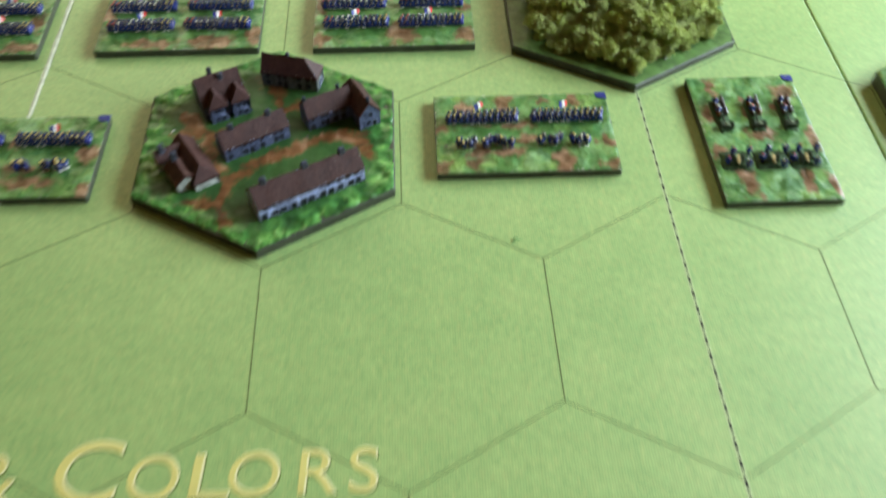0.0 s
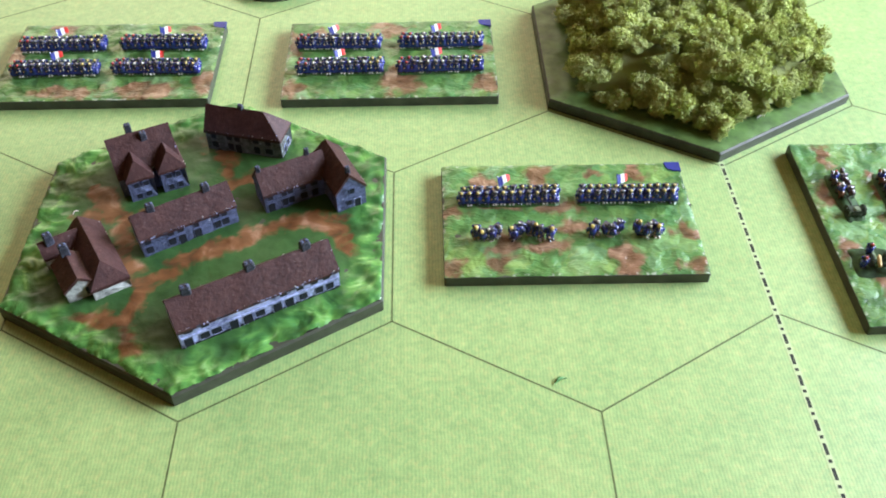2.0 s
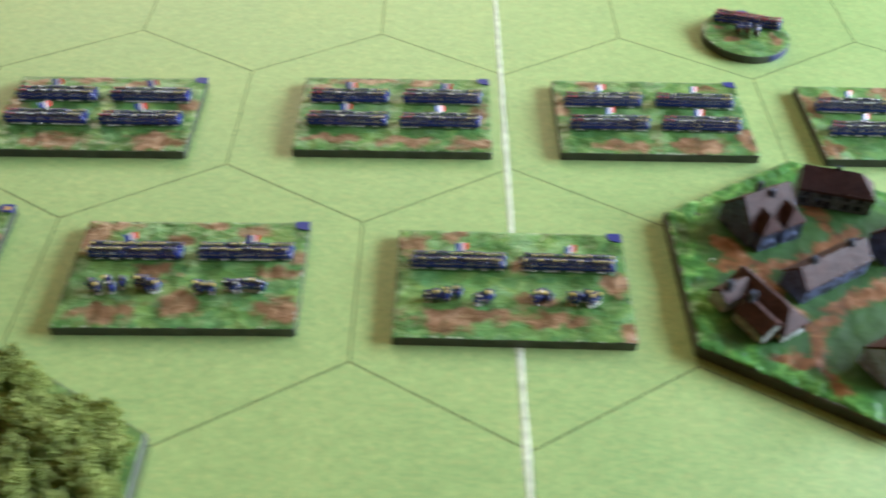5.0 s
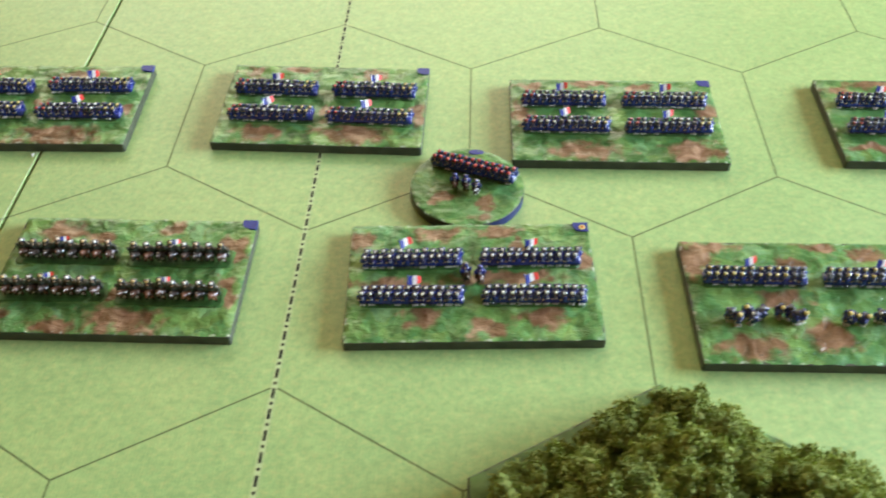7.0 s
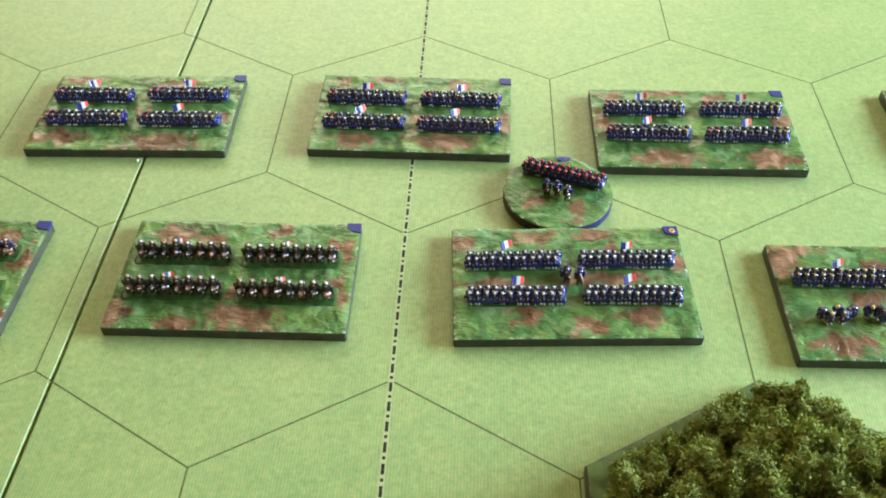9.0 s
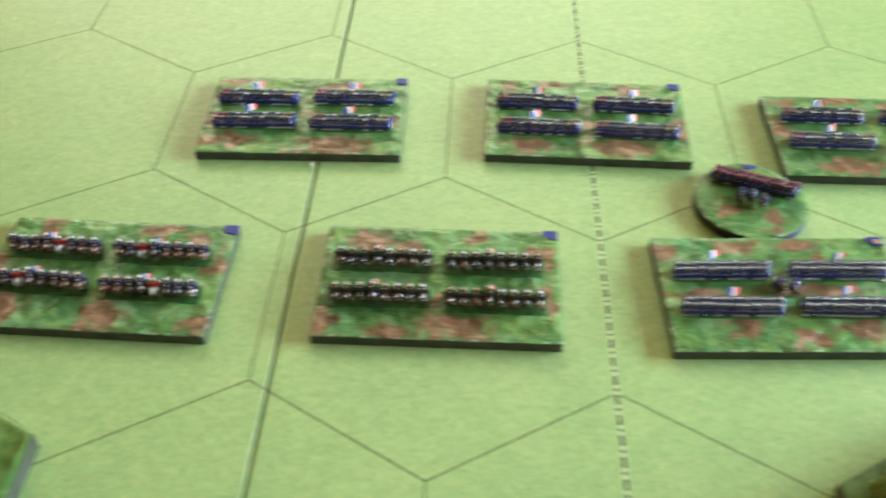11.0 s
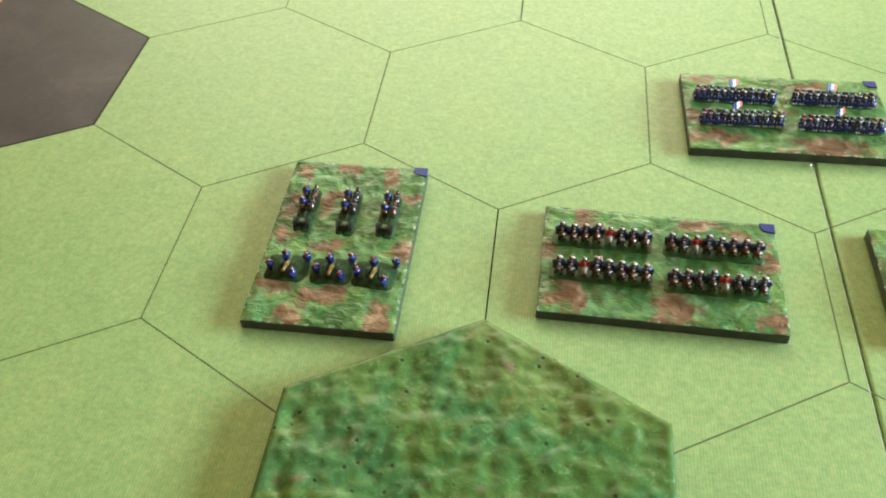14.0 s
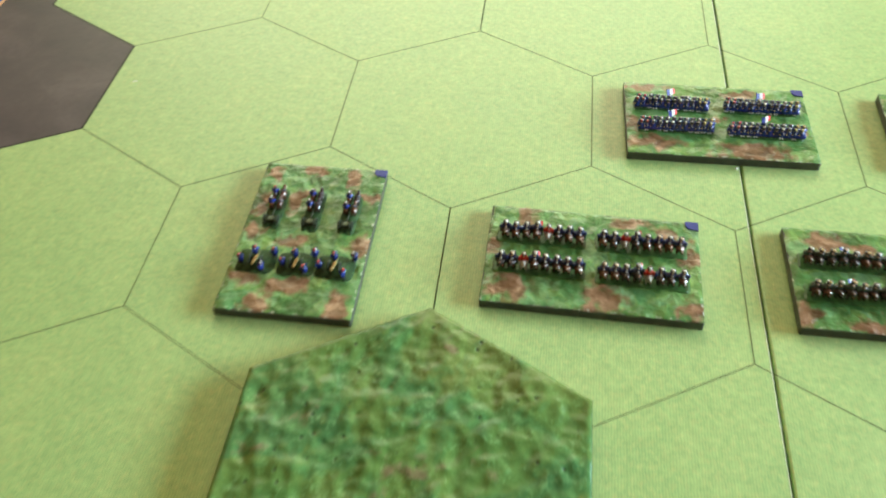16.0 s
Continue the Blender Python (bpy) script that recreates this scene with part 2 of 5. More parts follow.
def roof_material():
    m = Mat("brown_painted_roof", 0.55, 0.35)
    n, f, g = m.noise(260, 4, 0.6), m.noise(1300, 4, 0.7), m.noise(2300, 2, 0.5)
    col = m.mix(0.45, m.ramp(n, (0.3, rgb("3b2526")), (0.7, rgb("533733"))), m.ramp(f, (0.34, rgb("261818")), (0.45, rgb("3f2726")), (0.62, rgb("533733")), (0.74, rgb("7c6260"))))
    m.color(m.mix(m.ramp(g, (0.73, 0.0), (0.80, 0.7)), col, rgb("b0a6a8")))
    m.bump(f, 0.5, 0.0003)
    return m.m


def wall_material(name, lo, hi):
    m = Mat(name, 0.55, 0.35)
    n, f, g = m.noise(520, 3, 0.6), m.noise(1400, 4, 0.7), m.noise(1100, 3, 0.6, 0.5)
    col = m.mix(0.5, m.ramp(n, (0.38, rgb(lo)), (0.56, rgb(hi))), m.ramp(f, (0.38, rgb(lo)), (0.58, rgb(hi))))
    # Pale flecks: chipped paint on walls, glints put into the colour on chimneys.
    m.color(m.mix(m.ramp(g, (0.66, 0.0), (0.76, 0.75)), col, rgb("d4dcf0")))
    m.bump(f, 0.7, 0.0003)
    return m.m


def border_material():
    """Printed grey-brown with smoky patches and fine speckle."""
    m = Mat("dark_border_print", 0.46, 0.4)
    a, b, c = m.noise(24, 4, 0.6, 0.8), m.noise(70, 4, 0.6, 0.5), m.noise(700, 3, 0.6)
    col = m.mix(0.5, m.ramp(a, (0.36, rgb("362f35")), (0.5, rgb("443c41")), (0.66, rgb("554c4d"))), m.ramp(b, (0.36, rgb("383137")), (0.52, rgb("453d41")), (0.68, rgb("5f5457"))))
    m.color(m.mix(0.4, col, m.ramp(c, (0.3, 0.82), (0.7, 1.18)), "MULTIPLY"))
    m.bump(c, 0.1, 0.00005)
    return m.m


BOARD = board_material()
TURF = turf_material()
TOWN_TURF = town_material()
HILL = hill_material()
# One flock foam in a lit and a shaded tone, light put into colour.
LIT_FOLIAGE = foliage_material("lit_flock", ("c2cc84", "ced692", "d8e09e", "e0e6a8"))
SHADED_FOLIAGE = foliage_material("shaded_flock", ("98a65c", "a8b468", "b5c074", "c0ca80"))
ROOF = roof_material()
GREY_WALL = wall_material("blue_grey_wall", "30364a", "667092")
PALE_WALL = wall_material("off_white_wall", "515a78", "bcc6f0")
STONE_WALL = wall_material("dirty_stone_wall", "2e322f", "7c8280")
EDGE = plain("black_green_edge", "464a3e", 0.42, 0.4, vary=0.3, scale=300)
TILE_TOP = plain("olive_tile_paint", "5c7c42", 0.45, 0.5, vary=0.45, scale=300, bump=0.8)
BLUE_MARK = plain("blue_mark_paint", "1f2c80", 0.5, vary=0.2)
RIM_BLUE = plain("dark_navy_rim", "1a2558", 0.45, vary=0.2, scale=400)
NAVY = plain("navy_coat", "343e6e", 0.22, 0.6, vary=0.35, scale=1800)
COAT = plain("dark_blue_coat", "2a3784", 0.20, 0.6, vary=0.35, scale=1800)
GREEN_COAT = plain("dark_green_coat", "3d4942", 0.2, 0.6, vary=0.4, scale=1800)
BLACK = plain("black_hat", "454650", 0.22, 0.6, vary=0.4, scale=1800)
SKIN = plain("pale_dab", "e0c4a4", 0.5, vary=0.1)
WHITE = plain("white_dab", "e8e6de", 0.45, vary=0.1)
TAN = plain("tan_dab", "9c7050", 0.4, vary=0.2)
YELLOW = plain("yellow_dab", "e0c870", 0.45, vary=0.1)
RED = plain("red_dab", "b9332a", 0.45, vary=0.15)
FLAG_RED = plain("bright_red_cloth", "dd3a2e", 0.5, vary=0.08)
GOLD = plain("brass_gun", "c4ab6e", 0.4, 0.5, 0.15, vary=0.2)
HORSE = [plain("dark_bay_horse", "573e33", 0.2, vary=0.4), plain("black_horse", "433b39", 0.2, vary=0.4),
         plain("chestnut_horse", "684635", 0.22, vary=0.35)]
GREY_HORSE = plain("grey_horse", "c4c0b6", 0.45, vary=0.15)
GUN_GREEN = plain("dark_olive_carriage", "3e4636", 0.75, 0.2, vary=0.5)
CANVAS = plain("grey_green_canvas", "7f8e6e", 0.7, 0.3, vary=0.35)
DARK_EARTH = plain("dark_washed_footing", "354d2c", 0.7, 0.2, vary=0.6, scale=700, bump=0.8)
STRIP_GREEN = plain("strip_green", "3c632f", 0.4, vary=0.5, scale=600, bump=0.4)
WINDOW_DARK = plain("dark_window_paint", "1f212a", 0.5, 0.4, vary=0.4)
LIME_WALL = wall_material("limewashed_wall", "6a706c", "c2c8c2")
CHIMNEY = wall_material("slate_chimney", "1b1e26", "474b57")
LINE = plain("printed_line", "5c6b40", 0.6, 0.3, vary=0.2, scale=400)
DASH = plain("printed_dash", "23281a", 0.6, 0.3, vary=0.2)
PALE_BAND = plain("pale_print", "b4c690", 0.6, 0.3, vary=0.08)
CREASE = plain("crease_paper_and_lit_rim", "d9e0c8", 0.7, 0.2, vary=0.25, scale=500, bump=0.3)
SCRAP_GREEN = plain("green_scrap", "4f8a4a", 0.6, vary=0.2)
GOLD_LINE = plain("gold_border_line", "d9a872", 0.5, vary=0.1)
BLUE_MARGIN = plain("blue_margin_print", "3a4a9a", 0.5, vary=0.1, scale=100)
GUTTER = plain("board_core", "3e4a26", 0.8, 0.2, vary=0.2)
BORDER = border_material()
TITLE = plain("gold_title_print", "d8cf7c", 0.55, 0.4, vary=0.12, scale=200)
TITLE_RIM = plain("pale_title_rim", "e9e6b4", 0.55, 0.4, vary=0.08)
TITLE_DARK = plain("title_shade_print", "5a7030", 0.6, 0.3, vary=0.1)
PLASTER = plain("wall_plaster", (0.50, 0.31, 0.16, 1), 0.8, 0.2, vary=0.05, scale=8)
CEILING = plain("ceiling_paint", (0.50, 0.37, 0.24, 1), 0.85, 0.2, vary=0.04, scale=8)
FLOOR = plain("floor_boards", (0.24, 0.15, 0.09, 1), 0.5, 0.4, vary=0.2, scale=14)
TABLE = plain("table_wood", (0.30, 0.19, 0.11, 1), 0.45, 0.4, vary=0.2, scale=30)
FRAME = plain("white_window_paint", (0.8, 0.8, 0.78, 1), 0.4, 0.4, vary=0.04, scale=20)

# ---- mesh helpers (millimetres in, metres out) ----
MM = 0.001


class Shape:
    """Vertices, faces and material slots, collected and then made into one mesh."""
    def __init__(self):
        self.v, self.f, self.k, self.mats = [], [], [], []

    def slot(self, mat):
        if mat not in self.mats:
            self.mats.append(mat)
        return self.mats.index(mat)

    def add(self, verts, faces, mat, m=None):
        n, s = len(self.v), self.slot(mat)
        self.v += [tuple(m @ Vector(p)) if m is not None else tuple(p) for p in verts]
        for f in faces:
            self.f.append([n + i for i in f])
            self.k.append(s)
        return self

    def box(self, c, size, mat, m=None, top=1.0, bevel=0.0):
        """A box about c; top: how far the upper side narrows; bevel: cut corners, seen from above."""
        x, y, z = (s / 2 for s in size)
        ring = [(-x, -y), (x, -y), (x, y), (-x, y)]
        if bevel:
            ring = [(-x + bevel, -y), (x - bevel, -y), (x, -y + bevel), (x, y - bevel), (x - bevel, y), (-x + bevel, y), (-x, y - bevel), (-x, -y + bevel)]
        n = len(ring)
        vs = [(c[0] + a, c[1] + b, c[2] - z) for a, b in ring] + [(c[0] + a * top, c[1] + b * top, c[2] + z) for a, b in ring]
        fs = [list(range(n))[::-1], list(range(n, 2 * n))] + [(i, (i + 1) % n, n + (i + 1) % n, n + i) for i in range(n)]
        return self.add(vs, fs, mat, m)

    def tube(self, c, rings, mat, n=6, m=None, axis="z", squash=1.0):
        """A closed body of rings (height, radius) round an axis through c."""
        vs, fs = [], []
        for h, r in rings:
            for i in range(n):
                a = 2 * math.pi * (i + 0.5) / n
                p = (r * math.cos(a), r * squash * math.sin(a), h)
                if axis == "y":
                    p = (p[0], p[2], p[1])
                elif axis == "x":
                    p = (p[2], p[0], p[1])
                vs.append((c[0] + p[0], c[1] + p[1], c[2] + p[2]))
        for j in range(len(rings) - 1):
            for i in range(n):
                q = (j * n + i, j * n + (i + 1) % n, (j + 1) * n + (i + 1) % n, (j + 1) * n + i)
                fs.append(q if axis != "y" else q[::-1])
        e = [list(range(n))[::-1], list(range((len(rings) - 1) * n, len(rings) * n))]
        fs += e if axis != "y" else [f[::-1] for f in e]
        return self.add(vs, fs, mat, m)

    def blob(self, c, r, mat, m=None):
        """A small rounded lump; r may be three radii."""
        rx, ry, rz = r if isinstance(r, tuple) else (r, r, r)
        vs = [(0, 0, -1), (0, 0, 1)]
        for h, q in ((-0.5, 0.87), (0.5, 0.87)):
            vs += [(q * math.cos(i * math.pi / 3), q * math.sin(i * math.pi / 3), h) for i in range(6)]
        vs = [(c[0] + a * rx, c[1] + b * ry, c[2] + d * rz) for a, b, d in vs]
        fs = []
        for i in range(6):
            j = (i + 1) % 6
            fs += [(0, 2 + j, 2 + i), (2 + i, 2 + j, 8 + j, 8 + i), (8 + i, 8 + j, 1)]
        return self.add(vs, fs, mat, m)

    def mesh(self, name, smooth=False):
        me = bpy.data.meshes.new(name)
        me.from_pydata([(x * MM, y * MM, z * MM) for x, y, z in self.v], [], self.f)
        for mat in self.mats:
            me.materials.append(mat)
        me.polygons.foreach_set("material_index", self.k)
        me.polygons.foreach_set("use_smooth", [smooth] * len(self.k))
        me.update()
        return me


def part(name, what, parent, label="", m=None, smooth=False):
    """Links a Shape or a ready mesh as one object under a thing or a part."""
    ob = new(name, what.mesh(name, smooth) if isinstance(what, Shape) else what)
    ob.parent = parent
    if m is not None:
        ob.matrix_basis = m
    return tagged(ob, label)


def mm(x, y, z=0.0, rz=0.0, rx=0.0, ry=0.0):
    return pose(x * MM, y * MM, z * MM, rx, ry, rz)


def thing(name, m, label, category, group="", kind=""):
    ob = new(name)
    ob.empty_display_size = 0.005
    ob.matrix_basis = m
    return tagged(ob, label, category, group, kind)


# ---- room round the table ----
def slab(name, lo, hi, mat, label, category):
    s = Shape()
    s.box([(a + b) * 500 for a, b in zip(lo, hi)], [(b - a) * 1000 for a, b in zip(lo, hi)], mat)
    return tagged(new(name, s.mesh(name)), label, category, kind="structure")


XA, XB, YA, YB, ZA, ZB = -1.9, 0.89, -1.9, 2.2, -0.76, 1.75
slab("floor", (XA, YA, ZA - 0.1), (XB, YB, ZA), FLOOR, "brown wooden floor of the room", "floor")
slab("ceiling", (XA, YA, ZB), (XB, YB, ZB + 0.1), CEILING, "plain warm beige painted ceiling", "ceiling")
slab("wall_west", (XA - 0.15, YA, ZA), (XA, YB, ZB), PLASTER, "plain warm tan plaster wall", "wall")
slab("wall_south", (XA - 0.15, YA - 0.15, ZA), (XB + 0.15, YA, ZB), PLASTER, "plain warm tan plaster wall", "wall")


def window_wall(name, along, at, a0, a1, c, w, z, h, out):
    """A wall with one window opening and its frame; along: the axis that it runs."""
    wall = Shape()
    lo, hi = (at, at + out * 0.15) if out > 0 else (at + out * 0.15, at)
    w0, w1, z0, z1 = c - w / 2, c + w / 2, z - h / 2, z + h / 2
    for p0, p1, q0, q1 in ((a0, w0, ZA, ZB), (w1, a1, ZA, ZB), (w0, w1, ZA, z0), (w0, w1, z1, ZB)):
        mid, size = [(lo + hi) * 500, (p0 + p1) * 500, (q0 + q1) * 500], [(hi - lo) * 1000, (p1 - p0) * 1000, (q1 - q0) * 1000]
        if along == "x":
            mid[0], mid[1], size[0], size[1] = mid[1], mid[0], size[1], size[0]
        wall.box(mid, size, PLASTER)
    tagged(new(name, wall.mesh(name)), "warm tan plaster wall with a wide window opening", "wall", kind="structure")
    m = pose(at + out * 0.1, c, z) if along == "y" else pose(c, at + out * 0.1, z, 0, 0, 90)
    window = thing("window_1" if along == "y" else "added_window", m, "white painted window out of view, set behind an area lamp", "window", kind="structure")
    for mid, size in (((0, 0, -h / 2 + 0.025), (0.06, w, 0.05)), ((0, 0, h / 2 - 0.025), (0.06, w, 0.05)),
                      ((0, -w / 2 + 0.025, 0), (0.06, 0.05, h - 0.1)), ((0, w / 2 - 0.025, 0), (0.06, 0.05, h - 0.1)), ((0, 0, 0), (0.05, 0.045, h - 0.1))):
        part("window_frame", Shape().box([v * 1000 for v in mid], [v * 1000 for v in size], FRAME), window)


window_wall("wall_east", "y", XB, YA, YB, WIN_Y, WIN_W, WIN_Z, WIN_H, 1)
# The north window is assumed, out of view, to go with the fill lamp.
window_wall("wall_north", "x", YB, XA - 0.15, XB + 0.15, NWIN_X, NWIN_W, NWIN_Z, NWIN_H, 1)

table = thing("table", pose(0.28, 0.03, -0.7537), "brown wooden table carrying the game board", "table")
part("tabletop", Shape().box((0, 0, 735), (1050, 780, 32), TABLE, bevel=12), table)
for sx in (-1, 1):
    for sy in (-1, 1):
        part("leg", Shape().box((sx * 460, sy * 330, 360), (60, 60, 719), TABLE, bevel=6), table)

# ---- the printed board ----
W = 56.5
R = W / math.sqrt(3)
LEFT, RIGHT, LOW, HIGH = -112.0, 663.0, -205.0, 262.0
FOLDS = [LEFT, 87.8, 281.9, 475.2, RIGHT]
board = thing("game_board", mm(0, 0, 0), "folding green game board with linen finish and printed hexagons", "game board", kind="structure")
for i in range(4):
    a, b = FOLDS[i] + (0.22 if i else 0), FOLDS[i + 1] - (0.22 if i < 3 else 0)
    s = Shape()
    k = 0.4 if i != 0 else 0.16
    prof = [(a, -2.4), (a, -0.35), (a + 0.12, -0.1), (a + 0.4, 0), (b - k, 0), (b - k * 0.3, -k * 0.25), (b, -k * 0.9), (b, -2.4)]
    n = len(prof)
    vs = [(x, LOW, z) for x, z in prof] + [(x, HIGH, z) for x, z in prof]
    s.add(vs, [(j, j + 1, n + j + 1, n + j)[::-1] for j in range(n - 1)] + [list(range(n)), list(range(n, 2 * n))[::-1], (0, n, 2 * n - 1, n - 1)], BOARD)
    part("board_panel", s, board)
for x in FOLDS[1:4]:
    part("fold_gutter", Shape().box((x, (LOW + HIGH) / 2, -1.6), (0.7, HIGH - LOW, 1.4), GUTTER), board, "dark cloth hinge in the fold")


def ribbon(s, p, q, width, z, mat):
    d = (Vector(q) - Vector(p)).normalized()
    o = Vector((-d.y, d.x)) * width / 2
    p, q = Vector(p), Vector(q)
    s.add([(*(p + o), z), (*(p - o), z), (*(q - o), z), (*(q + o), z)], [(0, 1, 2, 3)], mat)


grid = Shape()
done = set()
for j in range(-4, 6):
    cy = 1.5 * R * j
    if j % 2:
        cols = [c + 0.5 for c in range(-1, 11)]
    else:
        cols = list(range(-1, 12))
    for c in cols:
        ring = [(c * W + R * math.sin(k * math.pi / 3), cy + R * math.cos(k * math.pi / 3)) for k in range(6)]
        for k in range(6):
            p, q = ring[k], ring[(k + 1) % 6]
            key = (round(p[0] + q[0]), round(p[1] + q[1]))
            if key not in done:
                done.add(key)
                ribbon(grid, p, q, 0.27, 0.012, LINE)
part("printed_hexagon_lines", grid, board, "thin dark green printed hexagon outlines")
for col in (2.5, 7.5):
    x = col * W
    s = Shape()
    ribbon(s, (x, LOW + 2), (x, HIGH - 2), 0.95, 0.018, PALE_BAND)
    part("printed_pale_band", s, board)
    s = Shape()
    y = LOW + 3
    while y < HIGH - 6:
        ribbon(s, (x, y), (x, y + 1.75), 0.5, 0.024, DASH)
        ribbon(s, (x, y + 2.45), (x, y + 2.95), 0.5, 0.024, DASH)
        y += 3.6
    part("printed_dash_line", s, board, "black dash-and-dot line between sectors")
# worn middle crease
s = Shape()
steps = 420
rows = []
for i in range(steps + 1):
    y = LOW + (HIGH - LOW) * i / steps
    w = 0.54 + 0.2 * noise.noise(Vector((y * 0.11, 3, 0))) + 0.12 * noise.noise(Vector((y * 0.7, 5, 0)))
    rows += [(281.9 - w, y, 0.02), (281.9, y, 0.11), (281.9 + w, y, 0.02)]
s.add(rows, [f for i in range(steps) for f in ((3 * i, 3 * i + 1, 3 * i + 4, 3 * i + 3), (3 * i + 1, 3 * i + 2, 3 * i + 5, 3 * i + 4))], CREASE)
part("worn_crease", s, board, "worn pale crease along the middle fold")
# the other fold's lit groove side, put in as a pale strip
s = Shape()
rows = []
for i in range(steps + 1):
    y = LOW + (HIGH - LOW) * i / steps
    w = 0.05 + 0.12 * noise.noise(Vector((y * 0.13, 9, 0)))
    rows += [(87.45 - w, y, 0.016), (87.5, y, 0.016)]
s.add(rows, [(2 * i, 2 * i + 1, 2 * i + 3, 2 * i + 2) for i in range(steps)], CREASE)
part("worn_crease", s, board, "pale strip for the lit side of the fold")
# dark border
s = Shape()
zig = []
for j in range(-4, 6):
    x = -1.0 * W if j % 2 else -1.5 * W
    zig += [(x, 1.5 * R * j - R / 2), (x, 1.5 * R * j + R / 2)]
zig = [(x, max(LOW, min(HIGH, y))) for x, y in zig]
vs = []
for x, y in zig:
    vs += [(-98.4, y, 0.02), (x, y, 0.02)]
s.add(vs, [(2 * i, 2 * i + 1, 2 * i + 3, 2 * i + 2) for i in range(len(zig) - 1)], BORDER)
part("printed_border", s, board, "dark grey-brown printed border with hexagon edge")
s = Shape()
ribbon(s, (-98.8, LOW + 1), (-98.8, HIGH - 1), 0.8, 0.02, GOLD_LINE)
part("printed_gold_line", s, board)
s = Shape()
ribbon(s, (-105.4, LOW + 1), (-105.4, HIGH - 1), 12.4, 0.016, BLUE_MARGIN)
part("printed_blue_margin", s, board)
s = Shape()
for i in range(len(zig) - 1):
    ribbon(s, zig[i], zig[i + 1], 0.5, 0.026, DASH)
part("border_outline", s, board)


def lettering(text, x, y, size, stretch=1.0):
    """Printed capitals with a pale rim and a dark shade, flat on the board."""
    for dx, dy, z, off, mat in ((0.35, -0.25, 0.014, 0.022, TITLE_DARK), (0.22, 0.05, 0.018, 0.012, TITLE_RIM), (0, 0, 0.024, -0.012, TITLE)):
        cu = bpy.data.curves.new("lettering", "FONT")
        cu.body, cu.size, cu.offset, cu.shear = text, size * MM, off * size * MM * 0.5, 0.05
        cu.materials.append(mat)
        ob = new("lettering", cu)
        ob.parent = board
        ob.matrix_basis = mm(x + dx, y + dy, z) @ Matrix.Diagonal((stretch, 1, 1, 1))
        tagged(ob, "gold printed title letters with pale rim" if mat is TITLE else "")


lettering("&", 292.9, -80.9, 14.0, 1.0)
lettering("C", 306.9, -80.9, 16.3, 1.06)
for ch, x, wide in zip("OLORS", (319.6, 329.4, 336.4, 347.8, 356.6), (0.98, 1.4, 0.98, 1.04, 1.06)):
    lettering(ch, x, -80.9, 11.7, wide)


# ---- miniature figures ----
def soldier(plume, seed=0, musket=True, coat=None, dab=1.0):
    """A tiny cast toy soldier facing -y, 2.7 mm tall."""
    s = Shape()
    coat = coat or COAT
    for sx in (-0.26, 0.26):
        s.tube((sx, -0.08 + 0.1 * seed, 0), [(0.15, 0.26), (0.5, 0.22), (0.95, 0.3)], WHITE if seed % 2 == 0 else COAT, 5)
        s.box((sx, -0.3, 0.22), (0.28, 0.7, 0.2), WHITE if seed % 2 == 0 else BLACK, top=0.8)
    s.tube((0, 0, 0), [(0.55, 0.60), (0.7, 0.70), (1.05, 0.66), (1.5, 0.72), (1.8, 0.60), (1.95, 0.36), (2.0, 0.2)], coat, 8, squash=0.8)
    s.box((0.12, -0.56, 1.55), (0.16, 0.12, 0.4), WHITE if seed % 2 == 0 else coat, top=0.7)
    s.box((0, 0.52, 1.5), (1.0, 0.4, 0.9), BLACK, top=0.85, bevel=0.12)
    s.tube((0, 0.36, 2.12), [(-0.6, 0.16), (-0.5, 0.22), (0.5, 0.22), (0.6, 0.16)], coat, 6, axis="x")
    for sx, dy in ((-1, -0.18), (1, -0.05)):
        s.tube((sx * 0.66, dy, 0), [(0.9, 0.15), (1.4, 0.21), (1.78, 0.2), (1.88, 0.1)], coat, 5)
    s.blob((0, -0.24, 1.96), (0.22, 0.22, 0.18), SKIN)
    s.tube((0, 0.04, 0), [(1.98, 0.34), (2.1, 0.38), (2.42, 0.43), (2.52, 0.36), (2.56, 0.16)], BLACK, 8)
    s.box((0, -0.36, 2.14), (0.5, 0.3, 0.09), BLACK, top=0.8)
    s.blob((-0.06, -0.24, 2.52), (0.19 * dab, 0.19 * dab, 0.2 * dab), plume)
    if musket:
        s.box((-0.5, -0.4, 1.75), (0.13, 0.13, 1.9), GUN_GREEN, top=0.6)
        s.blob((-0.5, -0.42, 1.2), (0.16, 0.16, 0.14), SKIN)
    return s.mesh("toy_soldier", True)


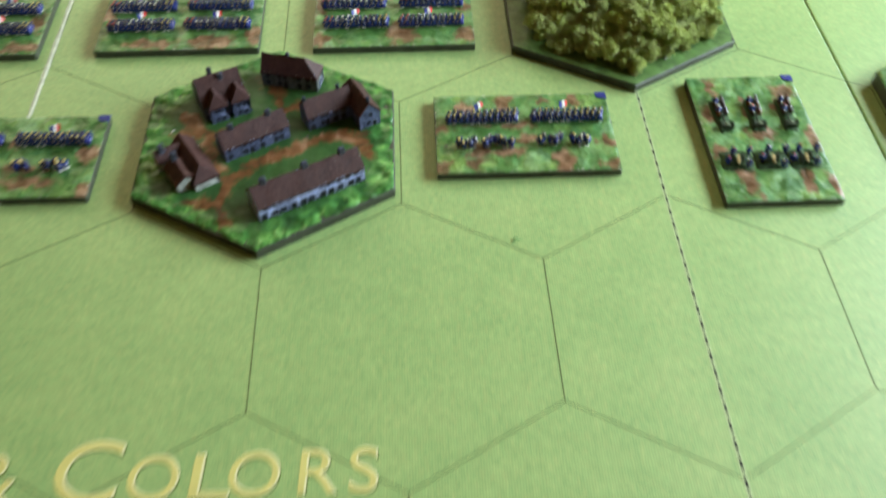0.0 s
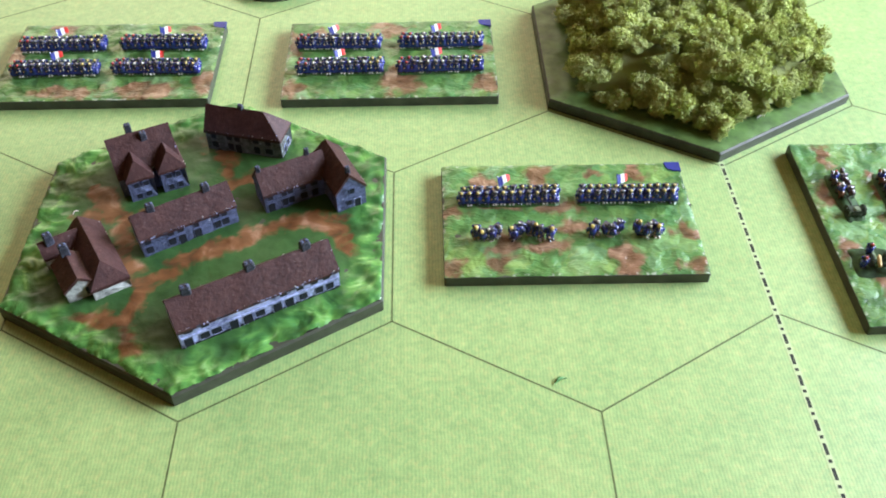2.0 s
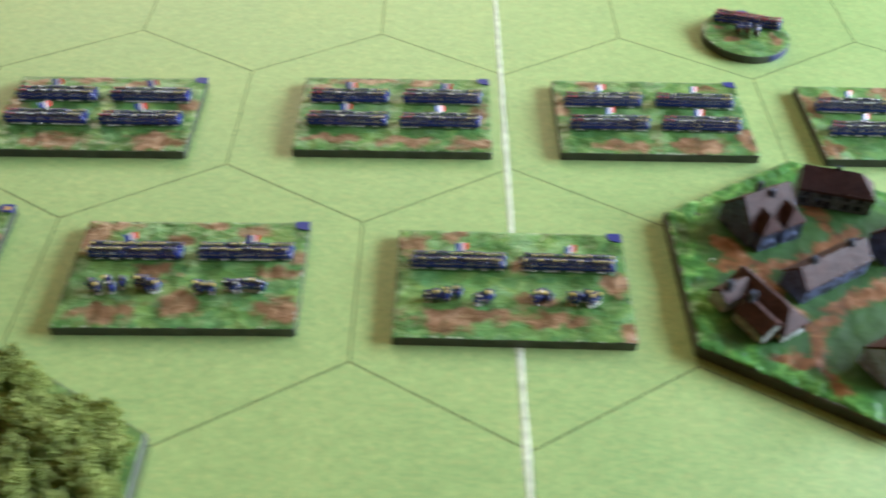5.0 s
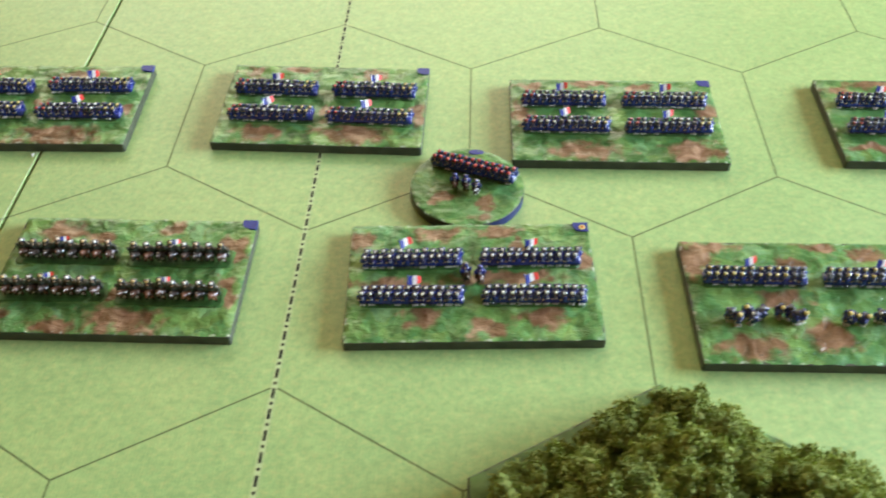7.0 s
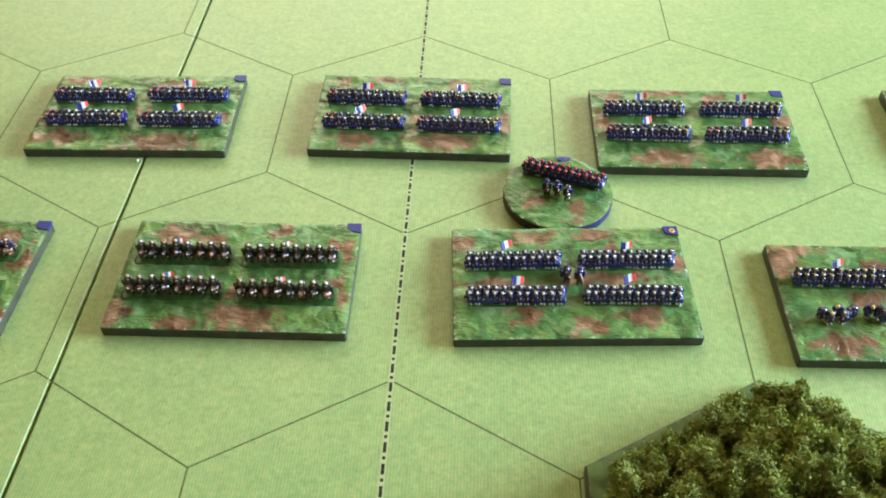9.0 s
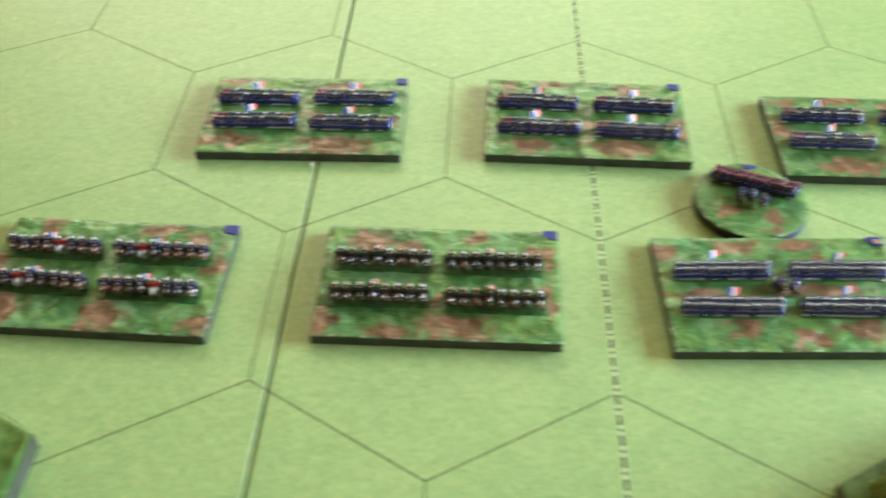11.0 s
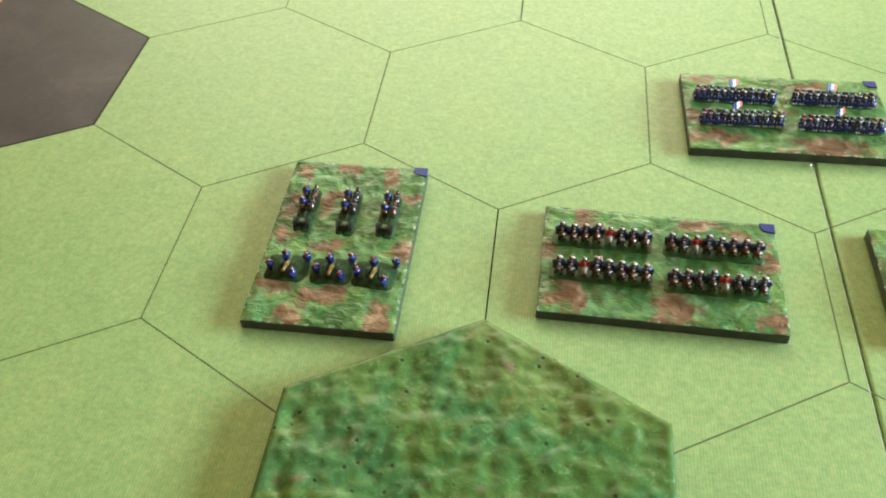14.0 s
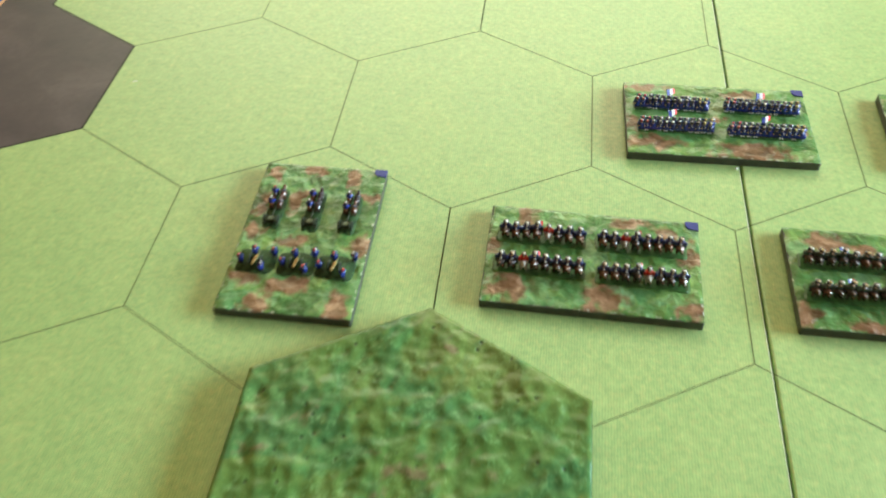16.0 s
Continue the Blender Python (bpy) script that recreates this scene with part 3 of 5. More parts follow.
def rider(horse, coat, hat, plume, blaze_glint=None):
    """A tiny cast toy horse and rider facing -y, 3.5 mm tall."""
    s = Shape()
    for sx in (-0.34, 0.34):
        for sy in (-0.8, 0.8):
            s.tube((sx, sy, 0), [(0.2, 0.15), (0.95, 0.24)], horse, 4)
    s.tube((0, 0, 1.2), [(-1.15, 0.36), (-0.85, 0.60), (0, 0.62), (0.8, 0.62), (1.15, 0.34)], horse, 6, axis="y")
    neck = Matrix.Translation((0, -1.0, 1.42)) @ Matrix.Rotation(radians(28), 4, "X")
    s.tube((0, 0, 0), [(-0.25, 0.45), (0.68, 0.29)], horse, 5, m=neck, squash=1.1)
    head = Matrix.Translation((0, -1.28, 2.0)) @ Matrix.Rotation(radians(125), 4, "X")
    s.tube((0, 0, 0), [(-0.16, 0.27), (0.25, 0.25), (0.62, 0.17)], horse, 5, m=head)
    # Blaze and chest dab; the white ones double as glints of the varnish.
    s.box((0, -1.56, 1.86), (0.24, 0.18, 0.46), blaze_glint or horse, top=0.7)
    s.blob((0.3, -1.1, 1.0), (0.16, 0.14, 0.22), blaze_glint or horse)
    s.tube((0, 1.0, 0), [(0.5, 0.12), (1.5, 0.18)], BLACK, 4)
    for sx in (-0.62, 0.62):
        s.tube((sx, -0.1, 0), [(0.7, 0.2), (1.65, 0.26)], BLACK if coat is not RED else WHITE, 4)
    s.tube((0, 0.02, 0), [(1.4, 0.56), (2.1, 0.70), (2.35, 0.58), (2.5, 0.36)], coat, 7, squash=0.78)
    s.box((0, -0.5, 2.05), (0.3, 0.14, 0.3), WHITE if coat in (COAT, NAVY) else coat, top=0.7)
    s.tube((0, 0.42, 0), [(1.3, 0.55), (1.75, 0.4)], BLACK, 6, squash=0.7)
    for sx in (-1, 1):
        s.tube((sx * 0.66, -0.2, 0), [(1.5, 0.17), (1.95, 0.24), (2.3, 0.22), (2.4, 0.1)], coat, 5)
    s.blob((0, -0.2, 2.5), (0.2, 0.22, 0.17), SKIN)
    s.tube((0, 0.02, 0), [(2.5, 0.36), (2.7, 0.36), (2.95, 0.44), (3.05, 0.34)], hat, 7)
    s.blob((0.04, -0.22, 3.06), (0.24, 0.24, 0.2), plume)
    return s.mesh("toy_horseman", True)


# White plumes are enlarged to double as glints on the varnished hats.
INFANTRY = {k: [soldier(m, i, dab=d) for i in range(2)] for k, m, d in (("w", WHITE, 1.25), ("r", RED, 1.3), ("y", YELLOW, 1.25), ("b", BLACK, 1.0))}
GUARD = [soldier(RED, i, dab=1.75) for i in range(2)]
SKIRMISH = [soldier(YELLOW, 0, dab=1.6), soldier(WHITE, 0), soldier(YELLOW, 1, dab=1.5), soldier(BLACK, 0)]
CREW = [soldier(RED, 1, musket=False, dab=1.4), soldier(WHITE, 1, musket=False)]
RIDERS = [rider(h, NAVY, BLACK, p, q) for h, q in ((HORSE[0], WHITE), (HORSE[1], TAN), (HORSE[2], SKIN), (HORSE[2], WHITE)) for p in (WHITE, WHITE, SKIN)]
HUSSARS = [rider(h, GREEN_COAT, BLACK, p, q) for h, q in ((HORSE[1], TAN), (HORSE[1], WHITE), (HORSE[0], WHITE), (HORSE[2], TAN)) for p in (SKIN, WHITE, GOLD)]
TRUMPETER = rider(GREY_HORSE, RED, BLACK, WHITE)
GREY_RIDER = rider(HORSE[1], GREEN_COAT, BLACK, WHITE, WHITE)
OFFICER = [rider(HORSE[1], COAT, BLACK, COAT, WHITE), rider(HORSE[0], COAT, BLUE_MARK, BLACK)]
rng = random.Random(7)


def flag_mesh(seed):
    """Pole and rippling cloth in three upright bands of blue, white and red."""
    s = Shape()
    s.tube((0, 0, 0), [(1.2, 0.12), (4.2, 0.10), (4.25, 0.16), (4.42, 0.13)], COAT, 5)
    n = 9
    vs, fs = [], []
    for k in range(n + 1):
        u = k / n
        w = 0.13 * math.sin(u * 5.2 + seed) * u
        x = 0.05 + 2.1 * u
        low = 2.7 + 0.45 * u + 0.1 * math.sin(seed * 2.1 + 3 * u)
        top = 4.1 + 0.22 * math.sin(2.6 * u) - 0.12 * u * u * math.sin(seed)
        vs += [(x, w - 0.07, low), (x, w - 0.07, top), (x, w + 0.07, top), (x, w + 0.07, low)]
    for k in range(n):
        o = 4 * k
        fs += [(o, o + 4, o + 5, o + 1), (o + 1, o + 5, o + 6, o + 2), (o + 2, o + 6, o + 7, o + 3), (o + 3, o + 7, o + 4, o)]
    fs += [(0, 1, 2, 3), (4 * n + 3, 4 * n + 2, 4 * n + 1, 4 * n)]
    s.add(vs, fs, WHITE)
    for mat, lo, hi in ((BLUE_MARK, 0, 12), (FLAG_RED, 24, 36)):
        k = s.slot(mat)
        for j in range(lo, hi):
            s.k[j - len(fs)] = k
    return s.mesh("flag")


FLAGS = [flag_mesh(i * 1.3) for i in range(4)]


def strip_footing(length, depth):
    s = Shape()
    s.box((0, 0, 0.08), (length, depth, 0.2), STRIP_GREEN, top=0.95, bevel=0.5)
    return s.mesh("footing")


def rank_mesh(length):
    """The joined coats of two ranks cast in one piece, rounded above."""
    prof = [(-1.14, 0.42), (-1.2, 0.75), (-1.1, 1.1), (-0.7, 1.35), (0.55, 1.35), (1.0, 1.1), (1.15, 0.42)]
    n = len(prof)
    s = Shape()
    rings = 40
    vs = []
    for i in range(rings + 1):
        x = length * (i / rings - 0.5)
        k = 1 + 0.05 * noise.noise(Vector((x * 1.3, length, 0)))
        vs += [(x, y * k, z * k) for y, z in prof]
    fs = [(i * n + j, (i + 1) * n + j, (i + 1) * n + (j + 1) % n, i * n + (j + 1) % n) for i in range(rings) for j in range(n)]
    fs += [list(range(n)), list(range(rings * n, rings * n + n))[::-1]]
    return s.add(vs, [f[::-1] for f in fs], COAT).mesh("rank", True)


RANK = {16.2: rank_mesh(16.3), 15.4: rank_mesh(15.4)}
FOOT_INFANTRY, FOOT_HORSE, FOOT_GUARD = strip_footing(16.6, 3.2), strip_footing(17.6, 4.2), strip_footing(15.6, 2.8)


def infantry_strip(stand, x, y, z, style, turn=0.0, files=12, length=16.2, flag=True):
    """Two ranks of figures cast on one footing, a flag in the middle."""
    strip = part("infantry_strip", FOOT_GUARD if style == "guard" else FOOT_INFANTRY, stand, "cast strip of tiny blue-coated toy infantry in two ranks", mm(x, y, z, turn))
    part("rank", RANK[length], strip, "joined dark blue coats of the ranks")
    pitch = length / files
    for rank in (0, 1):
        for i in range(files):
            if style == "line":
                k = "r" if i < 2 else "y" if i > files - 3 else rng.choice("wbb")
                me = rng.choice(INFANTRY[k])
            elif style == "light":
                me = rng.choice(INFANTRY[rng.choice("yyb")])
            elif style == "white":
                # Mostly white-belted figures, the belts doubling as glints on the chests.
                me = INFANTRY["w"][0 if rng.random() < 0.75 else 1]
            else:
                me = rng.choice(GUARD)
            fx = (i + 0.35 + 0.3 * rank) * pitch - length / 2 + rng.uniform(-0.09, 0.09)
            fy = -0.66 + 1.3 * rank + rng.uniform(-0.08, 0.08)
            part("toy_soldier", me, strip, m=mm(fx, fy, 0.1, rng.uniform(-9, 9)) @ Matrix.Scale(rng.uniform(0.95, 1.04), 4))
    if flag:
        part("flag", rng.choice(FLAGS), strip, "small blue, white and red flag on a pole", mm(-0.7 + rng.uniform(-0.5, 0.5), 0.0, -0.4, rng.uniform(8, 36), rng.uniform(-40, -20), rng.uniform(-2, 14)))


def cavalry_strip(stand, x, y, z, trumpeter, turn=0.0, riders=None, special=None):
    strip = part("cavalry_strip", FOOT_HORSE, stand, "cast strip of eight tiny toy horsemen", mm(x, y, z, turn))
    for i in range(8):
        fx = (i - 3.5) * 2.04 + rng.uniform(-0.07, 0.07)
        me = (special or TRUMPETER) if i == trumpeter else rng.choice(riders or RIDERS)
        wide = 1.15 if me is TRUMPETER else 1.42
        lift = 0.5 if i == 3 else 0.0
        part("toy_horseman", me, strip, m=mm(fx, rng.uniform(-0.12, 0.12), 0.1, rng.uniform(-6, 6)) @ Matrix.Diagonal((wide, 1.15, 1.17 + lift * 0.3, 1)))
    part("flag", rng.choice(FLAGS), strip, "tiny drooping standard", mm(-1.0, -0.3, 1.0, 20, -50, 12) @ Matrix.Diagonal((0.6, 0.7, 0.62, 1)))


# ---- painted stands ----
def soil_value(p, patches):
    wx = 1.7 * noise.noise(Vector((p[0] * 0.33, p[1] * 0.33, 3.1))) + 0.7 * noise.noise(Vector((p[0] * 1.1, p[1] * 1.1, 4.4)))
    wy = 1.2 * noise.noise(Vector((p[0] * 0.33, p[1] * 0.33, 7.7))) + 0.6 * noise.noise(Vector((p[0] * 1.1, p[1] * 1.1, 9.2)))
    best = 0.0
    for cx, cy, rx, ry in patches:
        d = math.hypot((p[0] + wx - cx) / rx, (p[1] + wy - cy) / ry)
        best = max(best, 1.25 - 0.75 * d)
    wob = noise.noise(Vector((p[0] * 0.55, p[1] * 0.55, 1.7))) * 0.45 + noise.noise(Vector((p[0] * 1.6, p[1] * 1.6, 5.1))) * 0.25
    return max(0.0, min(1.0, best + wob)) if best > 0 else 0.0


def turf_sheet(inside, half_x, half_y, step, level, relief, patches, seed, mat, edge_fall=0.14, lumps=None):
    """A rough painted ground sheet: a grid with relief, cut to the outline by the function inside (distance to the edge)."""
    nx, ny = int(2 * half_x / step), int(2 * half_y / step)
    index, vs, soil, rim, edge = {}, [], [], [], []
    for j in range(ny + 1):
        for i in range(nx + 1):
            x, y = -half_x + 2 * half_x * i / nx, -half_y + 2 * half_y * j / ny
            d, x, y = inside(x, y)
            if d is None:
                continue
            q = Vector((x * 0.42, y * 0.42, seed * 7.3))
            h = noise.fractal(q, 0.9, 2.1, 3) * relief + noise.noise(Vector((x * 1.9, y * 1.9, seed))) * relief * 0.25
            if lumps:
                h += lumps(x, y)
            h -= edge_fall * max(0.0, 1 - d / 0.5)
            index[i, j] = len(vs)
            vs.append((x, y, level + h))
            soil.append(soil_value((x, y), patches))
            edge.append(max(0.0, 1 - d / 4.0))
            rim.append(max(0.0, 1 - d / 7.5) * (0.75 + noise.noise(Vector((x * 0.25, y * 0.25, 8)))))
    fs = []
    for j in range(ny):
        for i in range(nx):
            k = [index.get(c) for c in ((i, j), (i + 1, j), (i + 1, j + 1), (i, j + 1))]
            if None not in k:
                fs.append(k)
    s = Shape()
    s.add(vs, fs, mat)
    me = s.mesh("turf", smooth=True)
    att = me.attributes.new("soil", "FLOAT", "POINT")
    att.data.foreach_set("value", soil)
    att = me.attributes.new("rim", "FLOAT", "POINT")
    att.data.foreach_set("value", rim)
    att = me.attributes.new("edge", "FLOAT", "POINT")
    att.data.foreach_set("value", edge)
    return me


def rect_inside(hx, hy):
    return lambda x, y: (min(hx - abs(x), hy - abs(y)), x, y)


def disc_inside(r):
    def f(x, y):
        d = math.hypot(x, y)
        if d > r + 0.6:
            return None, x, y
        if d > r:
            x, y = x * r / d, y * r / d
        return max(0.0, r - d), x, y
    return f


def hex_inside(r, limit=0.66):
    """A hexagon with corners up and down."""
    h = r * math.sqrt(3) / 2

    def f(x, y):
        d, n = min((h - (x * a + y * b), (a, b)) for a, b in [(math.cos(k * math.pi / 3), math.sin(k * math.pi / 3)) for k in range(6)])
        if d < -limit:
            return None, x, y
        if d < 0:
            x, y = x + n[0] * d, y + n[1] * d
        return max(0.0, d), x, y
    return f


def outline_plate(points, z0, z1, bevel, mat, cx=0.0, cy=0.0):
    """A plate with a small bevel at its top rim."""
    n = len(points)
    k = 1 - bevel / max(math.hypot(*p) for p in points)
    vs = [(x, y, z0) for x, y in points] + [(x, y, z1 - bevel) for x, y in points] + [(x * k, y * k, z1) for x, y in points]
    fs = [list(range(n))[::-1], list(range(2 * n, 3 * n))]
    for a in (0, n):
        fs += [(a + i, a + (i + 1) % n, a + n + (i + 1) % n, a + n + i) for i in range(n)]
    return Shape().add(vs, fs, mat)


def round_rect(hx, hy, r=0.35):
    pts = []
    for sx, sy, a0 in ((1, 1, 0), (-1, 1, 90), (-1, -1, 180), (1, -1, 270)):
        for k in range(4):
            a = radians(a0 + 30 * k)
            pts.append((sx * (hx - r) + r * math.cos(a), sy * (hy - r) + r * math.sin(a)))
    return pts


TOP = 2.0
seeds = iter(range(1, 60))


def unit_stand(name, x, y, turn, label, patches, hx=20.1, hy=12.65, group="toy army stands", mark=True):
    """A rectangular painted stand: plate, turf with brown patches, blue corner."""
    ob = thing(name, mm(x, y + 0.15, 0.03, turn), label, "miniature stand", group)
    part("base_plate", outline_plate(round_rect(hx, hy), 0, 1.78, 0.12, EDGE), ob, "black-green painted edge")
    pts = [(-hx + 2 * hx * u, -hy + 2 * hy * v, 2 * hx * ru, 2 * hy * rv) for u, v, ru, rv in patches]
    part("turf", turf_sheet(rect_inside(hx - 0.06, hy - 0.06), hx - 0.06, hy - 0.06, 0.42, TOP - 0.02, 0.20, pts, next(seeds), TURF), ob, "green and brown brush-painted groundwork")
    if mark:
        s = Shape()
        k = 2.5
        ring = [(hx + 0.02, hy + 0.02), (hx - k, hy + 0.02), (hx - 0.98 * k, hy - 0.45 * k), (hx - 0.8 * k, hy - 0.72 * k), (hx - 0.42 * k, hy - 0.82 * k), (hx + 0.02, hy - 0.86 * k)]
        n = len(ring)
        s.add([(p, q, 0.17) for p, q in ring] + [(p, q, -0.3) for p, q in ring], [list(range(n))] + [(i, n + i, n + (i + 1) % n, (i + 1) % n) for i in range(n)], BLUE_MARK)
        part("corner_mark", s, ob, "blue painted corner", mm(0, 0, TOP - 0.05))
    return ob


def line_stand(x, y, turn, patches, dx=0.0, dy=0.0, style="line"):
    ob = unit_stand("infantry_stand", x, y, turn, "painted stand with four strips of blue toy infantry and flags", patches)
    for sx, sy in ((-9.9, 4.0), (9.7, 4.0), (-9.6, -4.1), (9.6, -4.1)):
        infantry_strip(ob, sx + dx + rng.uniform(-0.2, 0.2), sy + dy + rng.uniform(-0.2, 0.2), TOP - 0.05, style, rng.uniform(-1.2, 0.8))
    return ob


def light_stand(x, y, turn, patches, groups):
    ob = unit_stand("light_infantry_stand", x, y, turn, "painted stand with two infantry strips and loose toy skirmishers", patches)
    for sx in (-9.4, 9.8):
        infantry_strip(ob, sx, 3.9, TOP - 0.05, "light", rng.uniform(-1, 0.6))
    for x0, x1 in groups:
        n = max(3, round((x1 - x0) / 1.1))
        for i in range(n):
            fx = x0 + (i + 0.5 + 0.25 * math.sin(i * 2.3 + x0)) * (x1 - x0) / n
            part("toy_soldier", rng.choice(SKIRMISH), ob, "single toy skirmisher", mm(fx, -4.2 + rng.uniform(-0.75, 0.75), TOP - 0.1, rng.uniform(-75, 75), rng.uniform(-8, 14)) @ Matrix.Diagonal((1.15, 1.2, rng.uniform(0.95, 1.15), 1)))
    return ob


def cavalry_stand(x, y, turn, patches, drop=0.0, riders=None, special=None):
    ob = unit_stand("cavalry_stand", x, y, turn, "painted stand with four strips of dark toy cavalry", patches)
    for sx, sy, tr in ((-9.8, 4.6, 4), (8.9, 4.4, 2), (-9.8, -3.4, 2), (9.1, -3.9, 4)):
        cavalry_strip(ob, sx, sy + drop, TOP - 0.05, tr, rng.uniform(-1.2, 0.6), riders, special)
    return ob


def wheel(r, width, mat):
    """A spoked wheel about the x axis."""
    s = Shape()
    n = 12
    for i in range(n):
        a, b = 2 * math.pi * i / n, 2 * math.pi * (i + 1) / n
        vs = []
        for t in (a, b):
            for q, w in ((r, -width), (r, width), (r * 0.74, width), (r * 0.74, -width)):
                vs.append((w / 2, q * math.cos(t), q * math.sin(t)))
        s.add(vs, [(0, 1, 5, 4), (1, 2, 6, 5), (2, 3, 7, 6), (3, 0, 4, 7)], mat)
    for i in range(6):
        t = math.pi * i / 3
        m = Matrix.Rotation(t, 4, "X")
        s.box((0, 0, r * 0.4), (width * 0.6, width * 0.7, r * 0.75), mat, m=m)
    s.tube((0, 0, 0), [(-width * 0.8, r * 0.2), (width * 0.8, r * 0.2)], mat, 6, axis="x")
    return s.mesh("wheel")


GUN_WHEEL = wheel(1.0, 0.3, GUN_GREEN)
BARREL = Shape().tube((0, 0, 0), [(-1.25, 0.24), (-1.1, 0.28), (0.2, 0.31), (0.75, 0.34), (0.9, 0.15), (1.02, 0.17)], GOLD, 8, axis="y").mesh("barrel", True)
SAGE = plain("sage_green_paint", "74875e", 0.6, 0.3, vary=0.3)
TRAIL = Shape().box((0, 1.3, 0.55), (0.36, 2.9, 0.32), SAGE, m=Matrix.Rotation(radians(-9), 4, "X")).box((0, 0.0, 0.85), (1.9, 0.2, 0.2), GUN_GREEN).mesh("trail")
CHEST = Shape().box((0, 0, 1.15), (1.5, 1.3, 0.75), GUN_GREEN, bevel=0.15).box((-0.1, 0.1, 1.6), (1.0, 0.95, 0.3), CANVAS, top=0.7, bevel=0.2).mesh("chest")


def ragged_foot(hx, hy, mat, seed):
    """A thin puddle of filler with an uneven outline."""
    n = 44
    ring = []
    for k in range(n):
        a = 2 * math.pi * k / n
        c, q = math.cos(a), math.sin(a)
        e = 1 / max(abs(c) ** 7 + abs(q) ** 7, 1e-9) ** (1 / 7)
        e *= 1 + 0.09 * noise.noise(Vector((c * 2.2, q * 2.2, seed)))
        ring.append((hx * e * c, hy * e * q))
    vs = [(x, y, -0.05) for x, y in ring] + [(x * 0.93, y * 0.93, 0.24) for x, y in ring] + [(0, 0, 0.27)]
    fs = [(k, (k + 1) % n, n + (k + 1) % n, n + k) for k in range(n)] + [(n + k, n + (k + 1) % n, 2 * n) for k in range(n)]
    return Shape().add(vs, fs, mat).mesh("footing", True)


GUN_FOOT = ragged_foot(3.72, 3.1, DARK_EARTH, 3)
TEAM_FOOT = ragged_foot(1.75, 5.8, DARK_EARTH, 8)


def draught_horse(mat):
    s = Shape()
    for sx in (-0.34, 0.34):
        for sy in (-0.8, 0.8):
            s.tube((sx, sy, 0), [(0.1, 0.15), (0.95, 0.24)], mat, 4)
    s.tube((0, 0, 1.2), [(-1.2, 0.36), (-0.85, 0.60), (0, 0.62), (0.8, 0.62), (1.2, 0.34)], mat, 6, axis="y")
    neck = Matrix.Translation((0, -1.0, 1.42)) @ Matrix.Rotation(radians(28), 4, "X")
    s.tube((0, 0, 0), [(-0.25, 0.45), (0.68, 0.29)], mat, 5, m=neck, squash=1.1)
    head = Matrix.Translation((0, -1.28, 2.0)) @ Matrix.Rotation(radians(125), 4, "X")
    s.tube((0, 0, 0), [(-0.16, 0.27), (0.25, 0.25), (0.62, 0.17)], mat, 5, m=head)
    s.box((0, -0.2, 1.72), (1.1, 0.6, 0.3), BLACK)
    return s.mesh("toy_horse", True)


DRAUGHT = [draught_horse(h) for h in HORSE]
DRIVER = [rider(HORSE[1], COAT, BLACK, RED), rider(HORSE[2], COAT, BLACK, WHITE)]


def artillery_stand(x, y, turn, patches, lean=0.0):
    ob = unit_stand("artillery_stand", x, y, turn, "upright painted stand with three toy guns and their horse teams", patches, hx=12.7, hy=20.15)
    for gx in (-7.6, 0.1, 7.4):
        gun = part("field_gun", GUN_FOOT, ob, "toy cannon with brass barrel on a dark footing", mm(gx, -8.1, TOP - 0.08, rng.uniform(-4, 2)))
        for sx in (-0.85, 0.85):
            part("wheel", GUN_WHEEL, gun, m=mm(sx * 1.2, -0.4, 1.1))
        part("trail", TRAIL, gun, m=mm(0, -0.4, 0.25))
        part("barrel", BARREL, gun, "brass gun barrel", mm(0, -0.6, 1.35, -12, 4))
        for fx, fy in ((-0.6, 2.1), (3.1, 2.2), (-2.6, -0.6), (1.8, -2.0)):
            part("toy_soldier", rng.choice(CREW), gun, m=mm(fx + rng.uniform(-0.3, 0.3), fy + rng.uniform(-0.3, 0.3), 0.1, rng.uniform(-70, 70)) @ Matrix.Scale(0.9, 4))
        team = part("limber_team", TEAM_FOOT, ob, "toy limber drawn by four dark horses", mm(gx + 0.1, 6.4, TOP - 0.08, 180 + rng.uniform(-2, 2)))
        for fy in (-3.4, -0.4):
            part("toy_horseman", rng.choice(DRIVER), team, m=mm(0.8, fy, 0.1) @ Matrix.Scale(0.87, 4))
            part("toy_horse", rng.choice(DRAUGHT), team, m=mm(-0.8, fy, 0.1))
        for sx in (-1.25, 1.25):
            part("wheel", GUN_WHEEL, team, m=mm(sx * 1.0, 4.0, 1.0))
        part("chest", CHEST, team, "dark ammunition chest with grey-green lid", mm(0, 4.0, 0.0) @ Matrix.Diagonal((1.15, 1.15, 0.95, 1)))
        part("pole", Shape().box((0, 1.6, 0.9), (0.22, 4.6, 0.2), GUN_GREEN), team)
    return ob


